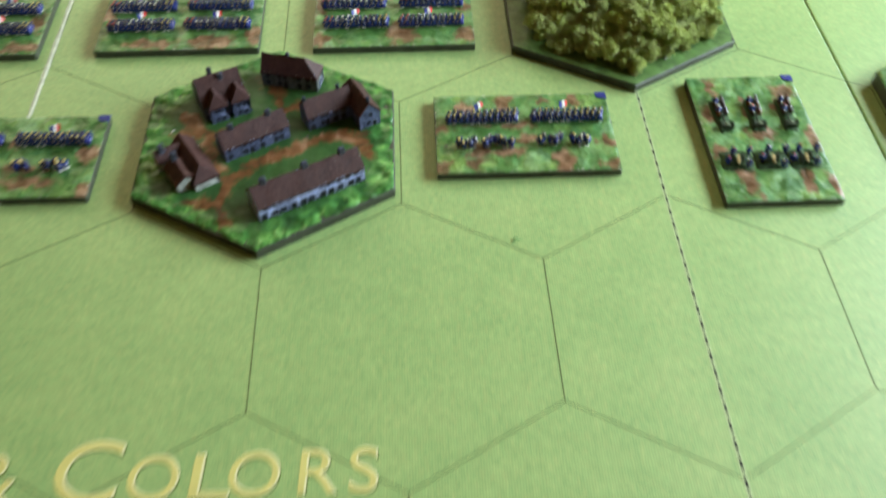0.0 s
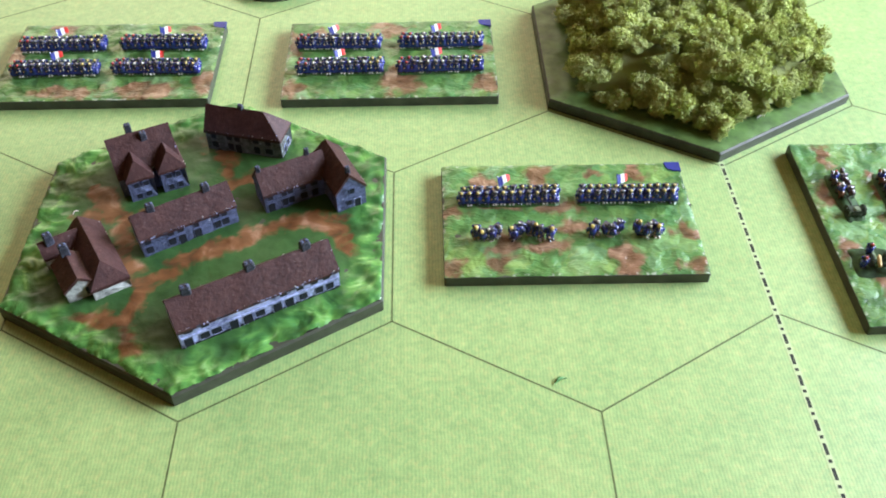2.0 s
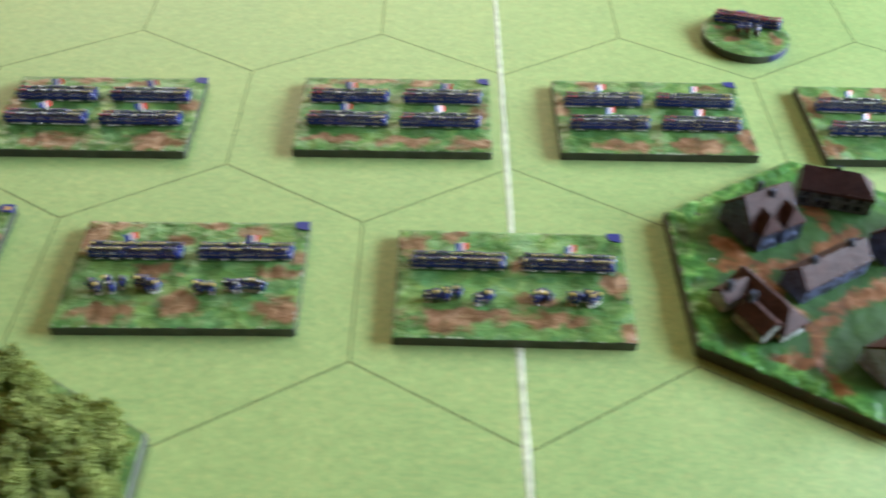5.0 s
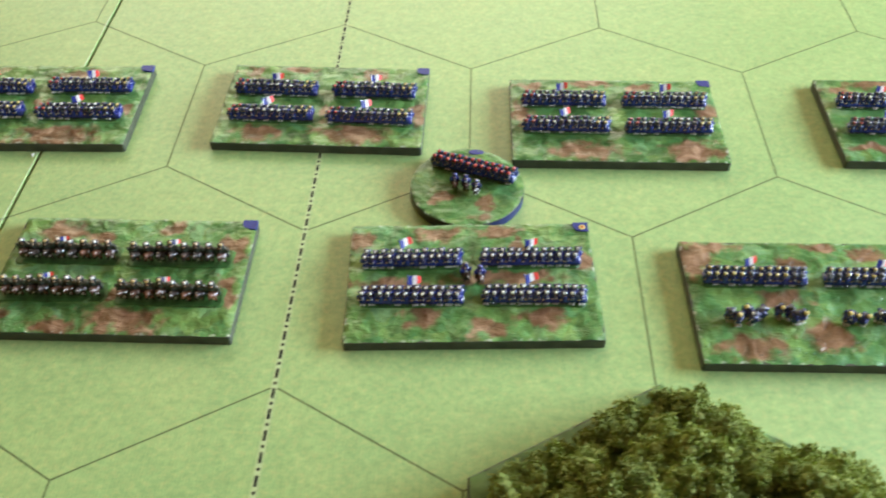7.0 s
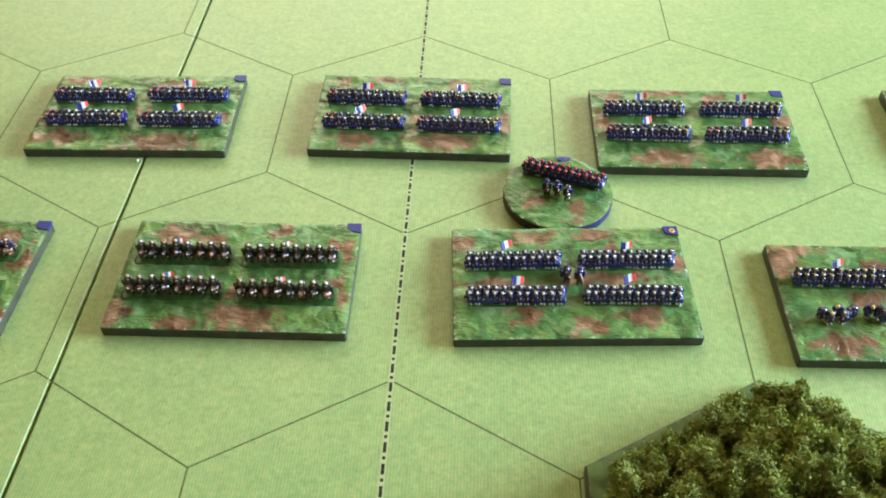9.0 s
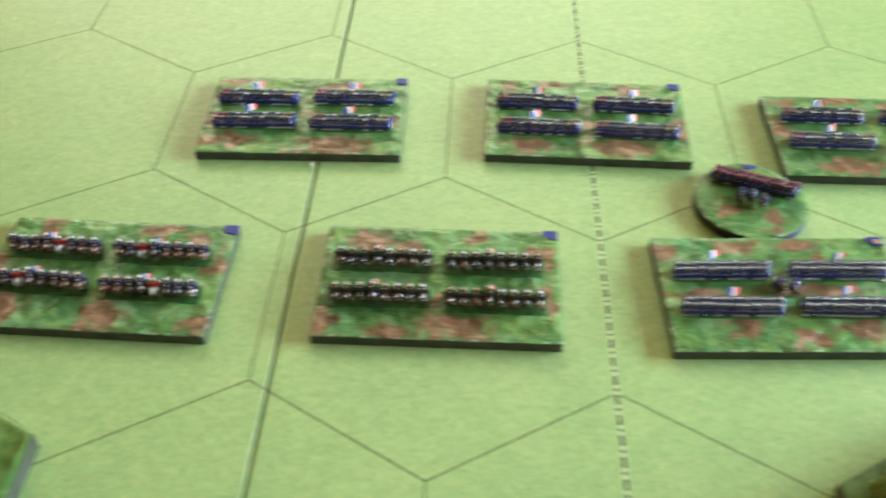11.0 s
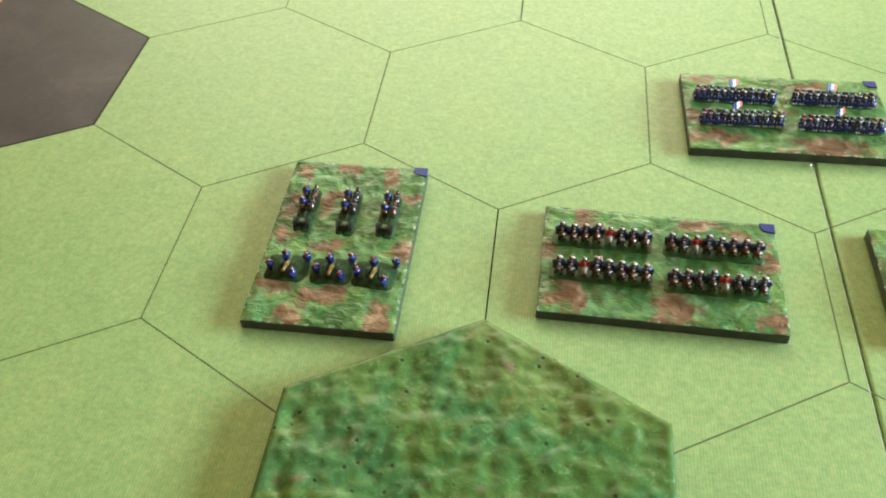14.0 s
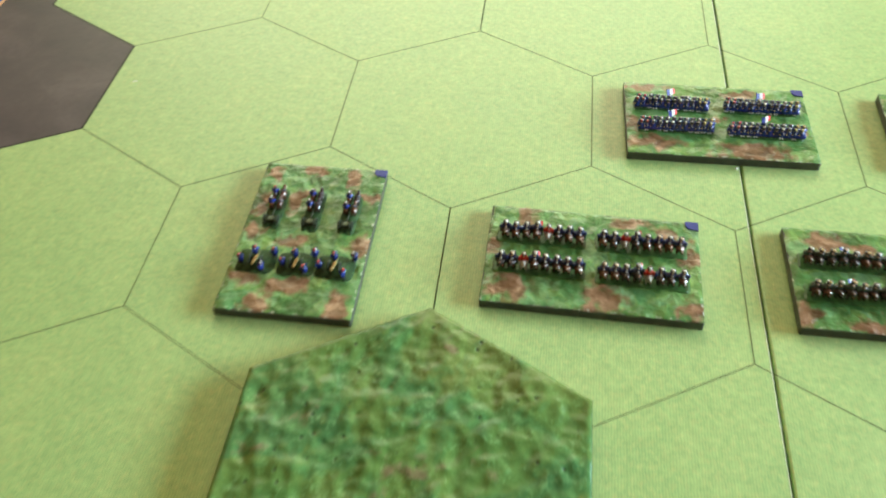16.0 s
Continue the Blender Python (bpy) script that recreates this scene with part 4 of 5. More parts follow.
def round_stand(x, y, turn, patches):
    ob = thing("round_stand", mm(x, y, 0.03, turn), "round painted stand with red-plumed toy guards and mounted officers", "miniature stand", "round stands")
    r = 10.2
    part("base_plate", outline_plate([(r * math.cos(2 * math.pi * k / 56), r * math.sin(2 * math.pi * k / 56)) for k in range(56)], 0, 1.78, 0.15, EDGE), ob, "dark painted rim")
    part("turf", turf_sheet(disc_inside(r - 0.08), r, r, 0.4, TOP - 0.02, 0.2, patches, next(seeds), TURF), ob, "green and brown brush-painted groundwork")
    s = Shape()
    n = 14
    for i in range(n):
        vs = []
        for k in (i, i + 1):
            a = radians(-75 + 62 * k / n)
            for q, z in ((r + 0.05, 0.15), (r + 0.05, 1.75)):
                vs.append((q * math.cos(a), q * math.sin(a), z))
        s.add(vs, [(0, 2, 3, 1)], RIM_BLUE)
    part("rim_mark", s, ob, "blue painted stretch of the rim")
    s = Shape()
    s.tube((0, 0, 0), [(-0.2, 1.5), (0.12, 1.4)], BLUE_MARK, 12, squash=0.5)
    part("rear_mark", s, ob, "blue painted spot", mm(1.6, r - 1.1, TOP))
    infantry_strip(ob, 1.2, 3.6, TOP - 0.05, "guard", -18.5, 12, 15.4, flag=False)
    for fx, fy in ((-2.2, -0.4), (-0.3, -0.7), (1.6, -1.9)):
        part("toy_horseman", rng.choice(OFFICER), ob, "mounted toy officer", mm(fx, fy, TOP - 0.1, rng.uniform(-12, 12)) @ Matrix.Scale(1.02, 4))
    return ob


artillery_stand(1.5, 3.6, 0, [(.12, .9, .06, .06), (.45, .97, .08, .04), (.75, .9, .05, .08), (.9, .78, .1, .03), (.35, .73, .06, .08), (.08, .67, .05, .08),
                              (.08, .5, .07, .05), (.42, .45, .12, .04), (.93, .45, .1, .06), (.12, .2, .13, .05), (.5, .17, .17, .05), (.3, .05, .09, .06), (.88, .06, .07, .09)])
cavalry_stand(56.7, 3.1, -1.2, [(.18, .93, .05, .09), (.65, .92, .09, .06), (.85, .82, .05, .08), (.03, .55, .05, .09), (.13, .15, .09, .12), (.55, .13, .09, .13),
                                (.95, .1, .06, .1), (.95, .62, .06, .12)])
cavalry_stand(113.3, 3.7, 0, [(.18, .88, .1, .08), (.65, .92, .05, .07), (.36, .8, .06, .05), (.93, .72, .06, .1), (.04, .12, .09, .1), (.3, .05, .09, .06),
                              (.55, .12, .14, .1), (.93, .35, .05, .12), (.5, .3, .04, .06)], drop=-0.9, riders=HUSSARS, special=GREY_RIDER)
stand = line_stand(170.3, 3.9, 2.4, [(.38, .88, .08, .06), (.6, .93, .1, .06), (.95, .65, .06, .08), (.65, .5, .2, .06), (.15, .45, .2, .05), (.3, .2, .07, .09),
                                     (.55, .1, .07, .07), (.78, .2, .08, .08), (.04, .85, .04, .08), (.7, .78, .04, .06)], 0, -0.2, "white")
tagged(stand, "painted stand with four toy infantry strips and two mounted officers")
s = Shape()
s.tube((0, 0, 0), [(0, 0.55), (0.06, 0.5)], YELLOW, 12)
roundel = part("roundel", s, stand, "small yellow and red painted roundel", mm(19.1, 11.5, TOP + 0.18))
part("roundel_middle", Shape().tube((0, 0, 0), [(0.05, 0.3), (0.1, 0.25)], RED, 10), roundel)
for fx, fy in ((-1.1, 0.3), (1.2, -0.2)):
    part("toy_horseman", rng.choice(OFFICER), stand, "mounted toy officer", mm(fx, fy, TOP - 0.1, rng.uniform(-15, 15)) @ Matrix.Scale(1.12, 4))
light_stand(224.9, 1.0, 0.6, [(.05, .85, .07, .15), (.13, .95, .1, .05), (.55, .97, .07, .04), (.75, .88, .08, .07), (.45, .8, .07, .05), (.35, .5, .09, .08), (.5, .2, .09, .1),
                              (.2, .12, .12, .1), (.93, .15, .1, .1), (.9, .48, .1, .06), (.97, .65, .04, .08)], ((-15.4, -9.4), (-7.5, -3.5), (2.0, 5.6), (7.3, 14.0)))
light_stand(281.2, -0.5, -0.8, [(.25, .95, .07, .06), (.07, .85, .05, .1), (.95, .5, .06, .12), (.3, .2, .2, .06), (.22, .1, .1, .07), (.65, .18, .15, .07), (.97, .08, .05, .08),
                                (.55, .65, .05, .08), (.6, .35, .07, .05)], ((-14.8, -9.0), (-6.6, -3.3), (3.3, 6.2), (9.0, 14.7)))
light_stand(395.3, 2.6, -0.4, [(.04, .08, .05, .08), (.22, .1, .05, .1), (.24, .26, .05, .1), (.17, .82, .05, .08), (.40, .86, .05, .12), (.62, .9, .03, .06), (.8, .88, .03, .1),
                               (.04, .55, .06, .05), (.2, .6, .1, .04), (.46, .57, .1, .05), (.5, .4, .07, .07), (.4, .25, .07, .06), (.7, .13, .05, .14), (.95, .35, .07, .06), (.95, .07, .06, .07)],
            ((-15.4, -11.2), (-9.7, -3.3), (2.3, 8.1), (10.1, 14.0)))
artillery_stand(448.2, -0.7, 0, [(.2, .92, .05, .08), (.85, .85, .1, .06), (.08, .68, .06, .06), (.45, .7, .04, .1), (.75, .72, .04, .1), (.5, .5, .15, .05), (.08, .38, .07, .05),
                                 (.25, .15, .07, .12), (.75, .15, .05, .12), (.97, .08, .05, .08), (.95, .45, .05, .08)])
line_stand(83.8, 48.7, 1.0, [(.12, .93, .1, .05), (.65, .88, .1, .07), (.15, .15, .14, .09), (.65, .1, .2, .1), (.95, .4, .05, .06), (.03, .4, .05, .1), (.5, .5, .04, .05)])
line_stand(140.6, 49.7, -1.0, [(.1, .9, .05, .08), (.35, .93, .06, .05), (.72, .88, .07, .08), (.97, .4, .04, .14), (.22, .12, .1, .1), (.65, .15, .17, .1), (.52, .4, .05, .06)], 0, -0.8)
line_stand(197.5, 46.4, 0.2, [(.05, .55, .05, .14), (.4, .93, .08, .05), (.65, .9, .07, .05), (.95, .6, .05, .1), (.35, .12, .15, .09), (.85, .12, .12, .1), (.1, .9, .06, .05)], 0, 0.5)
line_stand(258.9, 47.7, 0, [(.3, .93, .15, .05), (.65, .93, .09, .05), (.95, .5, .05, .15), (.1, .85, .06, .06), (.2, .15, .15, .05), (.55, .12, .15, .05), (.9, .1, .12, .07)])
line_stand(312.9, 48.0, 0, [(.2, .93, .07, .06), (.85, .9, .06, .05), (.04, .6, .05, .14), (.35, .1, .14, .07), (.7, .12, .14, .09), (.97, .2, .05, .14)])
line_stand(366.4, 47.3, 0, [(.05, .65, .05, .15), (.5, .88, .09, .09), (.95, .6, .05, .08), (.06, .12, .07, .1), (.55, .2, .09, .16), (.95, .15, .07, .1), (.15, .85, .04, .05)])
round_stand(169.2, 26.6, 0, [(-4.2, -3.0, 1.9, 1.2), (3.6, -5.0, 1.2, 3.0), (2.4, -8.0, 1.6, 1.2), (-6.0, -4.5, 1.2, 0.8)])
round_stand(340.7, 81.7, 4, [(-4.0, -2.6, 1.8, 1.2), (6.0, -3.4, 1.2, 2.2), (-6.0, 3.0, 1.6, 1.4)])


# ---- hexagon tiles ----
def hex_points(r):
    return [(r * math.sin(k * math.pi / 3), r * math.cos(k * math.pi / 3)) for k in range(6)][::-1]


def clump_mesh(seed, flock, crumbs=42, size=1.0):
    """A spongy lump of foliage: several round knobs grown together, each covered with crumbs."""
    g = random.Random(seed)
    s = Shape()
    s.blob((0, 0, -0.2), (1.5, 1.5, 1.3), flock)
    for k in range(21):
        z = g.uniform(-0.35, 1)
        a = g.uniform(0, 2 * math.pi)
        q = math.sqrt(1 - z * z)
        c = Vector((q * math.cos(a), q * math.sin(a), z)) * g.uniform(0.7, 1.9)
        knob = g.uniform(0.5, 0.95)
        s.blob(tuple(c * 0.9), knob * 0.8, flock)
        for j in range(crumbs):
            z = g.uniform(-0.6, 1)
            t = g.uniform(0, 2 * math.pi)
            d = Vector((math.sqrt(1 - z * z) * math.cos(t), math.sqrt(1 - z * z) * math.sin(t), z))
            p = c + d * knob * (g.uniform(0.7, 1.25) + 0.6 * noise.noise(d * 2.2 + c * 3.0 + Vector((seed, 0, 0))))
            e = g.uniform(0.10, 0.23) * size
            u = (d * 1.3 + Vector((g.uniform(-1, 1), g.uniform(-1, 1), g.uniform(-1, 1)))).normalized()
            v = u.orthogonal().normalized()
            w = u.cross(v)
            low = p - u * e * 0.6
            s.add([p + u * e * g.uniform(0.8, 2.3), low + v * e * g.uniform(0.7, 1.2), low - v * e * 0.6 + w * e, low - v * e * 0.6 - w * e],
                  [(0, 1, 2), (0, 2, 3), (0, 3, 1), (1, 3, 2)], flock)
    return s.mesh("foliage_clump")


CLUMPS = {flock: [clump_mesh(i, flock, n, k) for i in range(8)] for flock, n, k in ((LIT_FOLIAGE, 42, 0.95), (SHADED_FOLIAGE, 50, 0.84))}


def forest_tile(x, y, turn, seed, label, margin, flock, big=1.0, ox=0.0, oy=0.0):
    g = random.Random(seed)
    ob = thing("forest_tile", mm(x, y, 0.03, turn), label, "terrain tile", "terrain tiles")
    r = 32.1
    part("base_plate", outline_plate(hex_points(r), 0, 2.0, 0.3, EDGE), ob, "black-edged plate")
    part("tile_top", turf_sheet(hex_inside(r - 0.35), r, r, 0.45, 2.1, 0.1, [], next(seeds), TILE_TOP, 0.05), ob, "olive green painted tile top")
    inside = hex_inside(r)
    spots = []
    for gap, low in ((2.5 * big, 0), (2.6, 1)):
        for _ in range(2600):
            px, py = g.uniform(-r, r), g.uniform(-r, r)
            if (inside(px, py)[0] or 0) < 1.0:
                continue
            d, _, _ = inside(px - ox, py - oy)
            d = (d or 0) - margin - 1.6 * noise.noise(Vector((px * 0.16, py * 0.16, seed + 9)))
            if d <= 0 or (low and d > 5):
                continue
            if all((px - a) ** 2 + (py - b) ** 2 > gap ** 2 or low != w for a, b, _, w in spots):
                spots.append((px, py, d, low))

    def canopy(px, py, d):
        return 2.2 - 3.0 * (big - 1) + 5.6 * min(1.0, d / 10) + 3.4 * noise.noise(Vector((px * 0.13, py * 0.13, seed)))

    for px, py, d, low in spots:
        if low:
            k, h = g.uniform(0.6, 0.9), g.uniform(0.5, 1.4)
        else:
            k = g.uniform(0.85, 1.25) * big
            h = canopy(px, py, d) + g.uniform(-1.2, 1.4) * big
        m = mm(px, py, 2.0 + max(0.7, h), g.uniform(0, 360), g.uniform(-25, 25)) @ Matrix.Diagonal((k, k, k * g.uniform(0.9, 1.3), 1))
        part("foliage_clump", g.choice(CLUMPS[flock]), ob, m=m)
    edge = hex_inside(r - margin - 1.5)
    core = turf_sheet(edge, r, r, 0.8, 2.0, 0.5, [], seed, flock, 0.0,
                      lambda px, py: max(0.0, canopy(px + ox, py + oy, max(0.0, edge(px, py)[0] or 0)) - 2.2))
    tagged(part("undergrowth", core, ob, "dark foliage filling the wood", mm(ox, oy)), kind="stuff")
    return ob


forest_tile(423.3, 49.4, 0, 11, "hexagon tile covered with olive clump-foliage wood", 4.4, LIT_FOLIAGE, 1.0, 1.2, 0.0)
forest_tile(197.9, -47.6, 0, 15, "hexagon tile densely covered with green clump foliage", 3.0, SHADED_FOLIAGE, 1.25, 2.0, 0.4)


def hill_tile(x, y, seed, height=3.6, label="low hexagon hill tile with mottled green lumpy paint"):
    ob = thing("hill_tile", mm(x, y, 0.03), label, "terrain tile", "terrain tiles")
    r = 33.0
    ring = hex_points(r)
    rise = height - 0.42
    s = Shape()
    s.add([(x, y, 0) for x, y in ring] + [(x, y, rise) for x, y in ring] + [(x * 0.94, y * 0.94, rise - 1.8) for x, y in ring],
          [list(range(6))[::-1], list(range(12, 18))] + [(a + i, a + (i + 1) % 6, a + 6 + (i + 1) % 6, a + 6 + i) for a in (0, 6) for i in range(6)], EDGE)
    part("slope", s, ob, "dark painted edge")
    rim = hex_inside(r - 0.06)

    def lumps(px, py):
        h = 0.65 * noise.noise(Vector((px * 0.13, py * 0.13, seed))) + 0.3 * noise.noise(Vector((px * 0.45, py * 0.45, seed)))
        cell = noise.voronoi(Vector((px * 0.38, py * 0.38, seed)))[0][0]
        pit = noise.voronoi(Vector((px * 0.8, py * 0.8, seed + 3)))[0][0]
        dent = max(0.0, 0.55 - cell)
        fade = min(1.0, (rim(px, py)[0] or 0.0) / 2.5)
        return fade * (h - 1.1 * dent * dent - 2.2 * max(0.0, 0.17 - pit))
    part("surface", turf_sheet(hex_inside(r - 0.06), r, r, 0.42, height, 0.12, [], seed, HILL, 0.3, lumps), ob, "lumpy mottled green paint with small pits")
    return ob


hill_tile(28.2, -45.9, 5)
hill_tile(509.5, 2.0, 8)


# ---- village tile ----
village = thing("village_tile", mm(338.2, 1.9, 0.03), "hexagon tile with green turf and brown paths under houses", "terrain tile", "terrain tiles")
part("base_plate", outline_plate(hex_points(32.1), 0, 2.2, 0.3, EDGE), village, "black painted edge")
LANES = [[(-7.3, -24), (-8.3, -18), (-8.0, -12.5), (-3.7, -8), (2.3, -5), (8.7, -1.5), (15.8, 0.9), (21, -1.8)], [(-9, -18.5), (-15.6, -18.4)],
         [(-8, -12.5), (-12, -7), (-13.3, -1.2), (-13.5, 2), (-19.8, 2.6)], [(-13.5, 2), (-18.8, 8)], [(-13.4, 2), (-6, 3), (2, 9), (1, 15.5), (-2.5, 22)], [(2, 9), (6, 12)],
         [(15.8, 0.9), (21.5, 1.5)], [(21, -1.8), (22.5, -6)]]
PATCHES = []
for lane in LANES:
    for (ax, ay), (bx, by) in zip(lane, lane[1:]):
        n = max(1, int(math.hypot(bx - ax, by - ay) / 1.6))
        for i in range(n + 1):
            k = 1.4 + 0.6 * noise.noise(Vector((ax + i, ay, 2)))
            PATCHES.append((ax + (bx - ax) * i / n, ay + (by - ay) * i / n, k, k))


def bank(px, py):
    """A rougher, higher verge towards the rim."""
    d, _, _ = hex_inside(32.1)(px, py)
    k = max(0.0, 1 - (d or 0) / 8)
    return 0.5 * k * (0.6 + 1.1 * noise.fractal(Vector((px * 0.36, py * 0.36, 4)), 0.7, 2.2, 4))


part("turf", turf_sheet(hex_inside(31.8), 32.1, 32.1, 0.42, 2.3, 0.13, PATCHES, 33, TOWN_TURF, 0.3, bank), village, "green turf with brown earth lanes")
GROUND = 2.25


def gable(s, x0, x1, d, wall, ridge, mat, roof_mat=None, hip0=0.0, hip1=0.0):
    """Walls of a block along x with a pitched top (ridge along x)."""
    h = d / 2
    vs = [(x0, -h, 0), (x1, -h, 0), (x1, h, 0), (x0, h, 0), (x0, -h, wall - 0.2), (x1, -h, wall - 0.2), (x1, h, wall - 0.2), (x0, h, wall - 0.2), (x0 + hip0, 0, ridge - 0.4), (x1 - hip1, 0, ridge - 0.4)]
    s.add(vs, [(0, 1, 5, 4), (2, 3, 7, 6), (3, 0, 4, 8, 7), (1, 2, 6, 9, 5), (4, 5, 9, 8), (6, 7, 8, 9), (3, 2, 1, 0)], mat)


def pitched(s, x0, x1, d, wall, ridge, over=0.2, thick=0.45, hip0=0.0, hip1=0.0, rows=6, mat=None):
    """One roof body of two uneven thick slopes, hipped ends where asked."""
    mat = mat or ROOF
    h = d / 2
    slope = (ridge - wall) / h
    low = wall - slope * over
    side = [(k / rows, (h + over) * (1 - k / rows)) for k in range(rows + 1)]
    ring = [(t, -y) for t, y in side] + [(t, y) for t, y in side[-2::-1]]
    top = len(ring)
    n = top + 3
    nx = max(6, int((x1 - x0) * 1.8))
    vs = []
    for i in range(nx + 1):
        u = i / nx
        for t, y in ring:
            x = (x0 - over * 0.6 + hip0 * t) * (1 - u) + (x1 + over * 0.6 - hip1 * t) * u
            z = low + (ridge - low) * t + 0.12 * noise.noise(Vector((x * 0.4, y * 0.5, d))) + 0.03 * noise.noise(Vector((x * 1.9, y * 2.3, wall)))
            z -= 0.12 if t == 1 else 0.0
            vs.append((x, y, z + 0.05))
        for t, y, z in ((0, h + over, low - thick), (1, 0, ridge - thick - 0.1), (0, -h - over, low - thick)):
            vs.append(((x0 - over * 0.6 + hip0 * t) * (1 - u) + (x1 + over * 0.6 - hip1 * t) * u, y, z))
    fs = []
    for i in range(nx):
        for k in range(n):
            a, b = i * n + k, i * n + (k + 1) % n
            fs.append((a, b, b + n, a + n)[::-1])
    for base, hip, flip in ((0, hip0, True), (nx * n, hip1, False)):
        if hip:
            cap = [(base + k, base + k + 1, base + top - 2 - k, base + top - 1 - k) for k in range(rows - 1)]
            cap += [(base + rows - 1, base + rows, base + rows + 1), (base, base + top - 1, base + top, base + n - 1)]
            cap[-1] = cap[-1][::-1]
        else:
            cap = [tuple(base + k for k in range(n))]
        fs += cap if flip else [f[::-1] for f in cap]
    s.add(vs, [f[::-1] for f in fs], mat)


def chimney(house, x, y, z, h=1.7, w=1.0):
    s = Shape()
    s.box((0, 0, h * 0.4), (w * 1.0, w * 0.85, h * 0.9), CHIMNEY, top=0.86, bevel=0.14)
    s.box((0, 0, h * 0.9), (w * 0.95, w * 0.82, h * 0.2), CHIMNEY, top=0.8, bevel=0.2)
    for sx in (-0.2, 0.24):
        s.tube((sx * w, 0.05 * sx, 0), [(h * 0.92, 0.19 * w), (h + 0.2, 0.12 * w)], GREY_WALL, 6)
    part("chimney", s, house, "dark slate chimney with white glints put into its colour", mm(x, y, z, 7 * math.sin(x * 3)))


def opening(house, name, x, y, z, w, h, face, pale):
    """A dark painted window or door with a raised surround as its own piece; face: the wall's turn."""
    s = Shape()
    j = noise.noise(Vector((x * 2.7, y, z * 3.1)))
    w, h, z = w * (1.15 + 0.3 * j), h * (1.3 - 0.25 * j), z + 0.1 * j
    s.box((0, 0.0, 0), (w, 0.12, h), WINDOW_DARK, top=0.95)
    ob = part(name, s, house, m=mm(x, y, z, face))
    a, b, t = w / 2, h / 2, 0.07
    loop = [(-a, -b), (a, -b), (a, b), (-a, b)]
    wide = [(-a - t, -b - t), (a + t, -b - t), (a + t, b + t), (-a - t, b + t)]
    vs = [(p, q, r) for r, ring in ((-0.1, loop), (-0.1, wide), (0.05, wide), (0.05, loop)) for p, q in ring]
    vs = [(p, r, q) for p, q, r in vs]
    fs = []
    for k in range(4):
        m = (k + 1) % 4
        fs += [(k, 4 + k, 4 + m, m), (4 + k, 8 + k, 8 + m, 4 + m), (12 + k, k, m, 12 + m)]
    part("surround", Shape().add(vs, fs, pale), ob)


def facade(house, x0, x1, y, wall, face, pale, doors=(), n=6, two=True):
    """A row or two of openings along a wall that looks to -y (face 0)."""
    for i in range(n):
        x = x0 + (i + 0.5 + 0.25 * math.sin(i * 2.3 + x0)) * (x1 - x0) / n
        if i in doors:
            opening(house, "door", x, y, 0.85, 0.95, 1.5, face, pale)
        else:
            opening(house, "window", x, y, wall * 0.31, 1.0, 1.0, face, pale)
        if two:
            opening(house, "window", x, y, wall * 0.76, 0.9, 0.8, face, pale)


def house_thing(label, x, y, turn, wall_name="house"):
    return thing(wall_name, mm(338.2 + x, 1.9 + y, GROUND, turn), label, "toy house", "toy village houses")


def block(house, x0, x1, d, wall, ridge, mat, m=None, hip0=0.0, hip1=0.0):
    s = Shape()
    gable(s, x0, x1, d, wall, ridge, mat, hip0=hip0, hip1=hip1)
    part("wall", s, house, m=m)
    s = Shape()
    pitched(s, x0, x1, d, wall, ridge, hip0=hip0, hip1=hip1)
    me = s.mesh("roof", True)
    me.set_sharp_from_angle(angle=radians(35))
    part("roof", me, house, "dull red-brown tiled roof", m)
    g = random.Random(int(1000 * (x1 + d + ridge)))
    s = Shape()
    h, over = d / 2, 0.2
    for k in range(int((x1 - x0) * 1.5)):
        u, t, side = g.random(), g.uniform(0.0, 0.03), g.choice((-1, -1, -1, 1))
        if g.random() < 0.3:
            u, t = 1.0, g.random()
        x = (x0 + hip0 * t) * (1 - u) + (x1 - hip1 * t) * u
        q = g.uniform(0.05, 0.12)
        s.box((x, side * (h + over) * (1 - t), wall - 0.08 + (ridge - wall) * t), (q * g.uniform(0.8, 2.4), q, q * 0.8), g.choice((PALE_WALL, WHITE, CHIMNEY)), top=0.7, bevel=q * 0.2)
    tagged(part("worn_specks", s, house, "white specks on the roof edges", m), kind="stuff")


def eave(house, x0, x1, y, z, seed):
    """A ragged row of eave tiles, some of them brushed white."""
    g = random.Random(seed)
    s = Shape()
    x = x0
    while x < x1:
        w = g.uniform(0.16, 0.4)
        s.box((x + w / 2, y + g.uniform(-0.06, 0.06), z + g.uniform(-0.05, 0.05)), (w * 0.9, 0.3, g.uniform(0.12, 0.2)), g.choice((PALE_WALL, ROOF, ROOF, ROOF, ROOF, CHIMNEY, CHIMNEY)), bevel=0.05)
        x += w
    tagged(part("eave_tiles", s, house, "ragged row of eave tiles with white specks"), kind="stuff")


# long row house
h = house_thing("long toy row house with pale front and brown roof", 9.4, -15.9, 27.4)
block(h, -12.0, 12.0, 6.3, 4.0, 7.3, PALE_WALL)
for i in range(11):
    x = -10.9 + 2.15 * i + 0.25 * math.sin(i * 2.3)
    tall = i in (0, 3, 4, 6, 7)
    opening(h, "door" if tall else "window", x, -3.15, 0.95 if tall else 1.15, 1.15, 1.45 if tall else 1.0, 0, PALE_WALL)
for x in (-10.6, -8.2, 3.4, 5.9, 8.1, 10.0):
    opening(h, "window", x, -3.15, 3.15, 0.95, 0.75, 0, PALE_WALL)
part("plinth", Shape().box((0, -3.16, 0.2), (23.9, 0.16, 0.5), WINDOW_DARK, top=0.99), h, "dark strip along the foot of the wall")
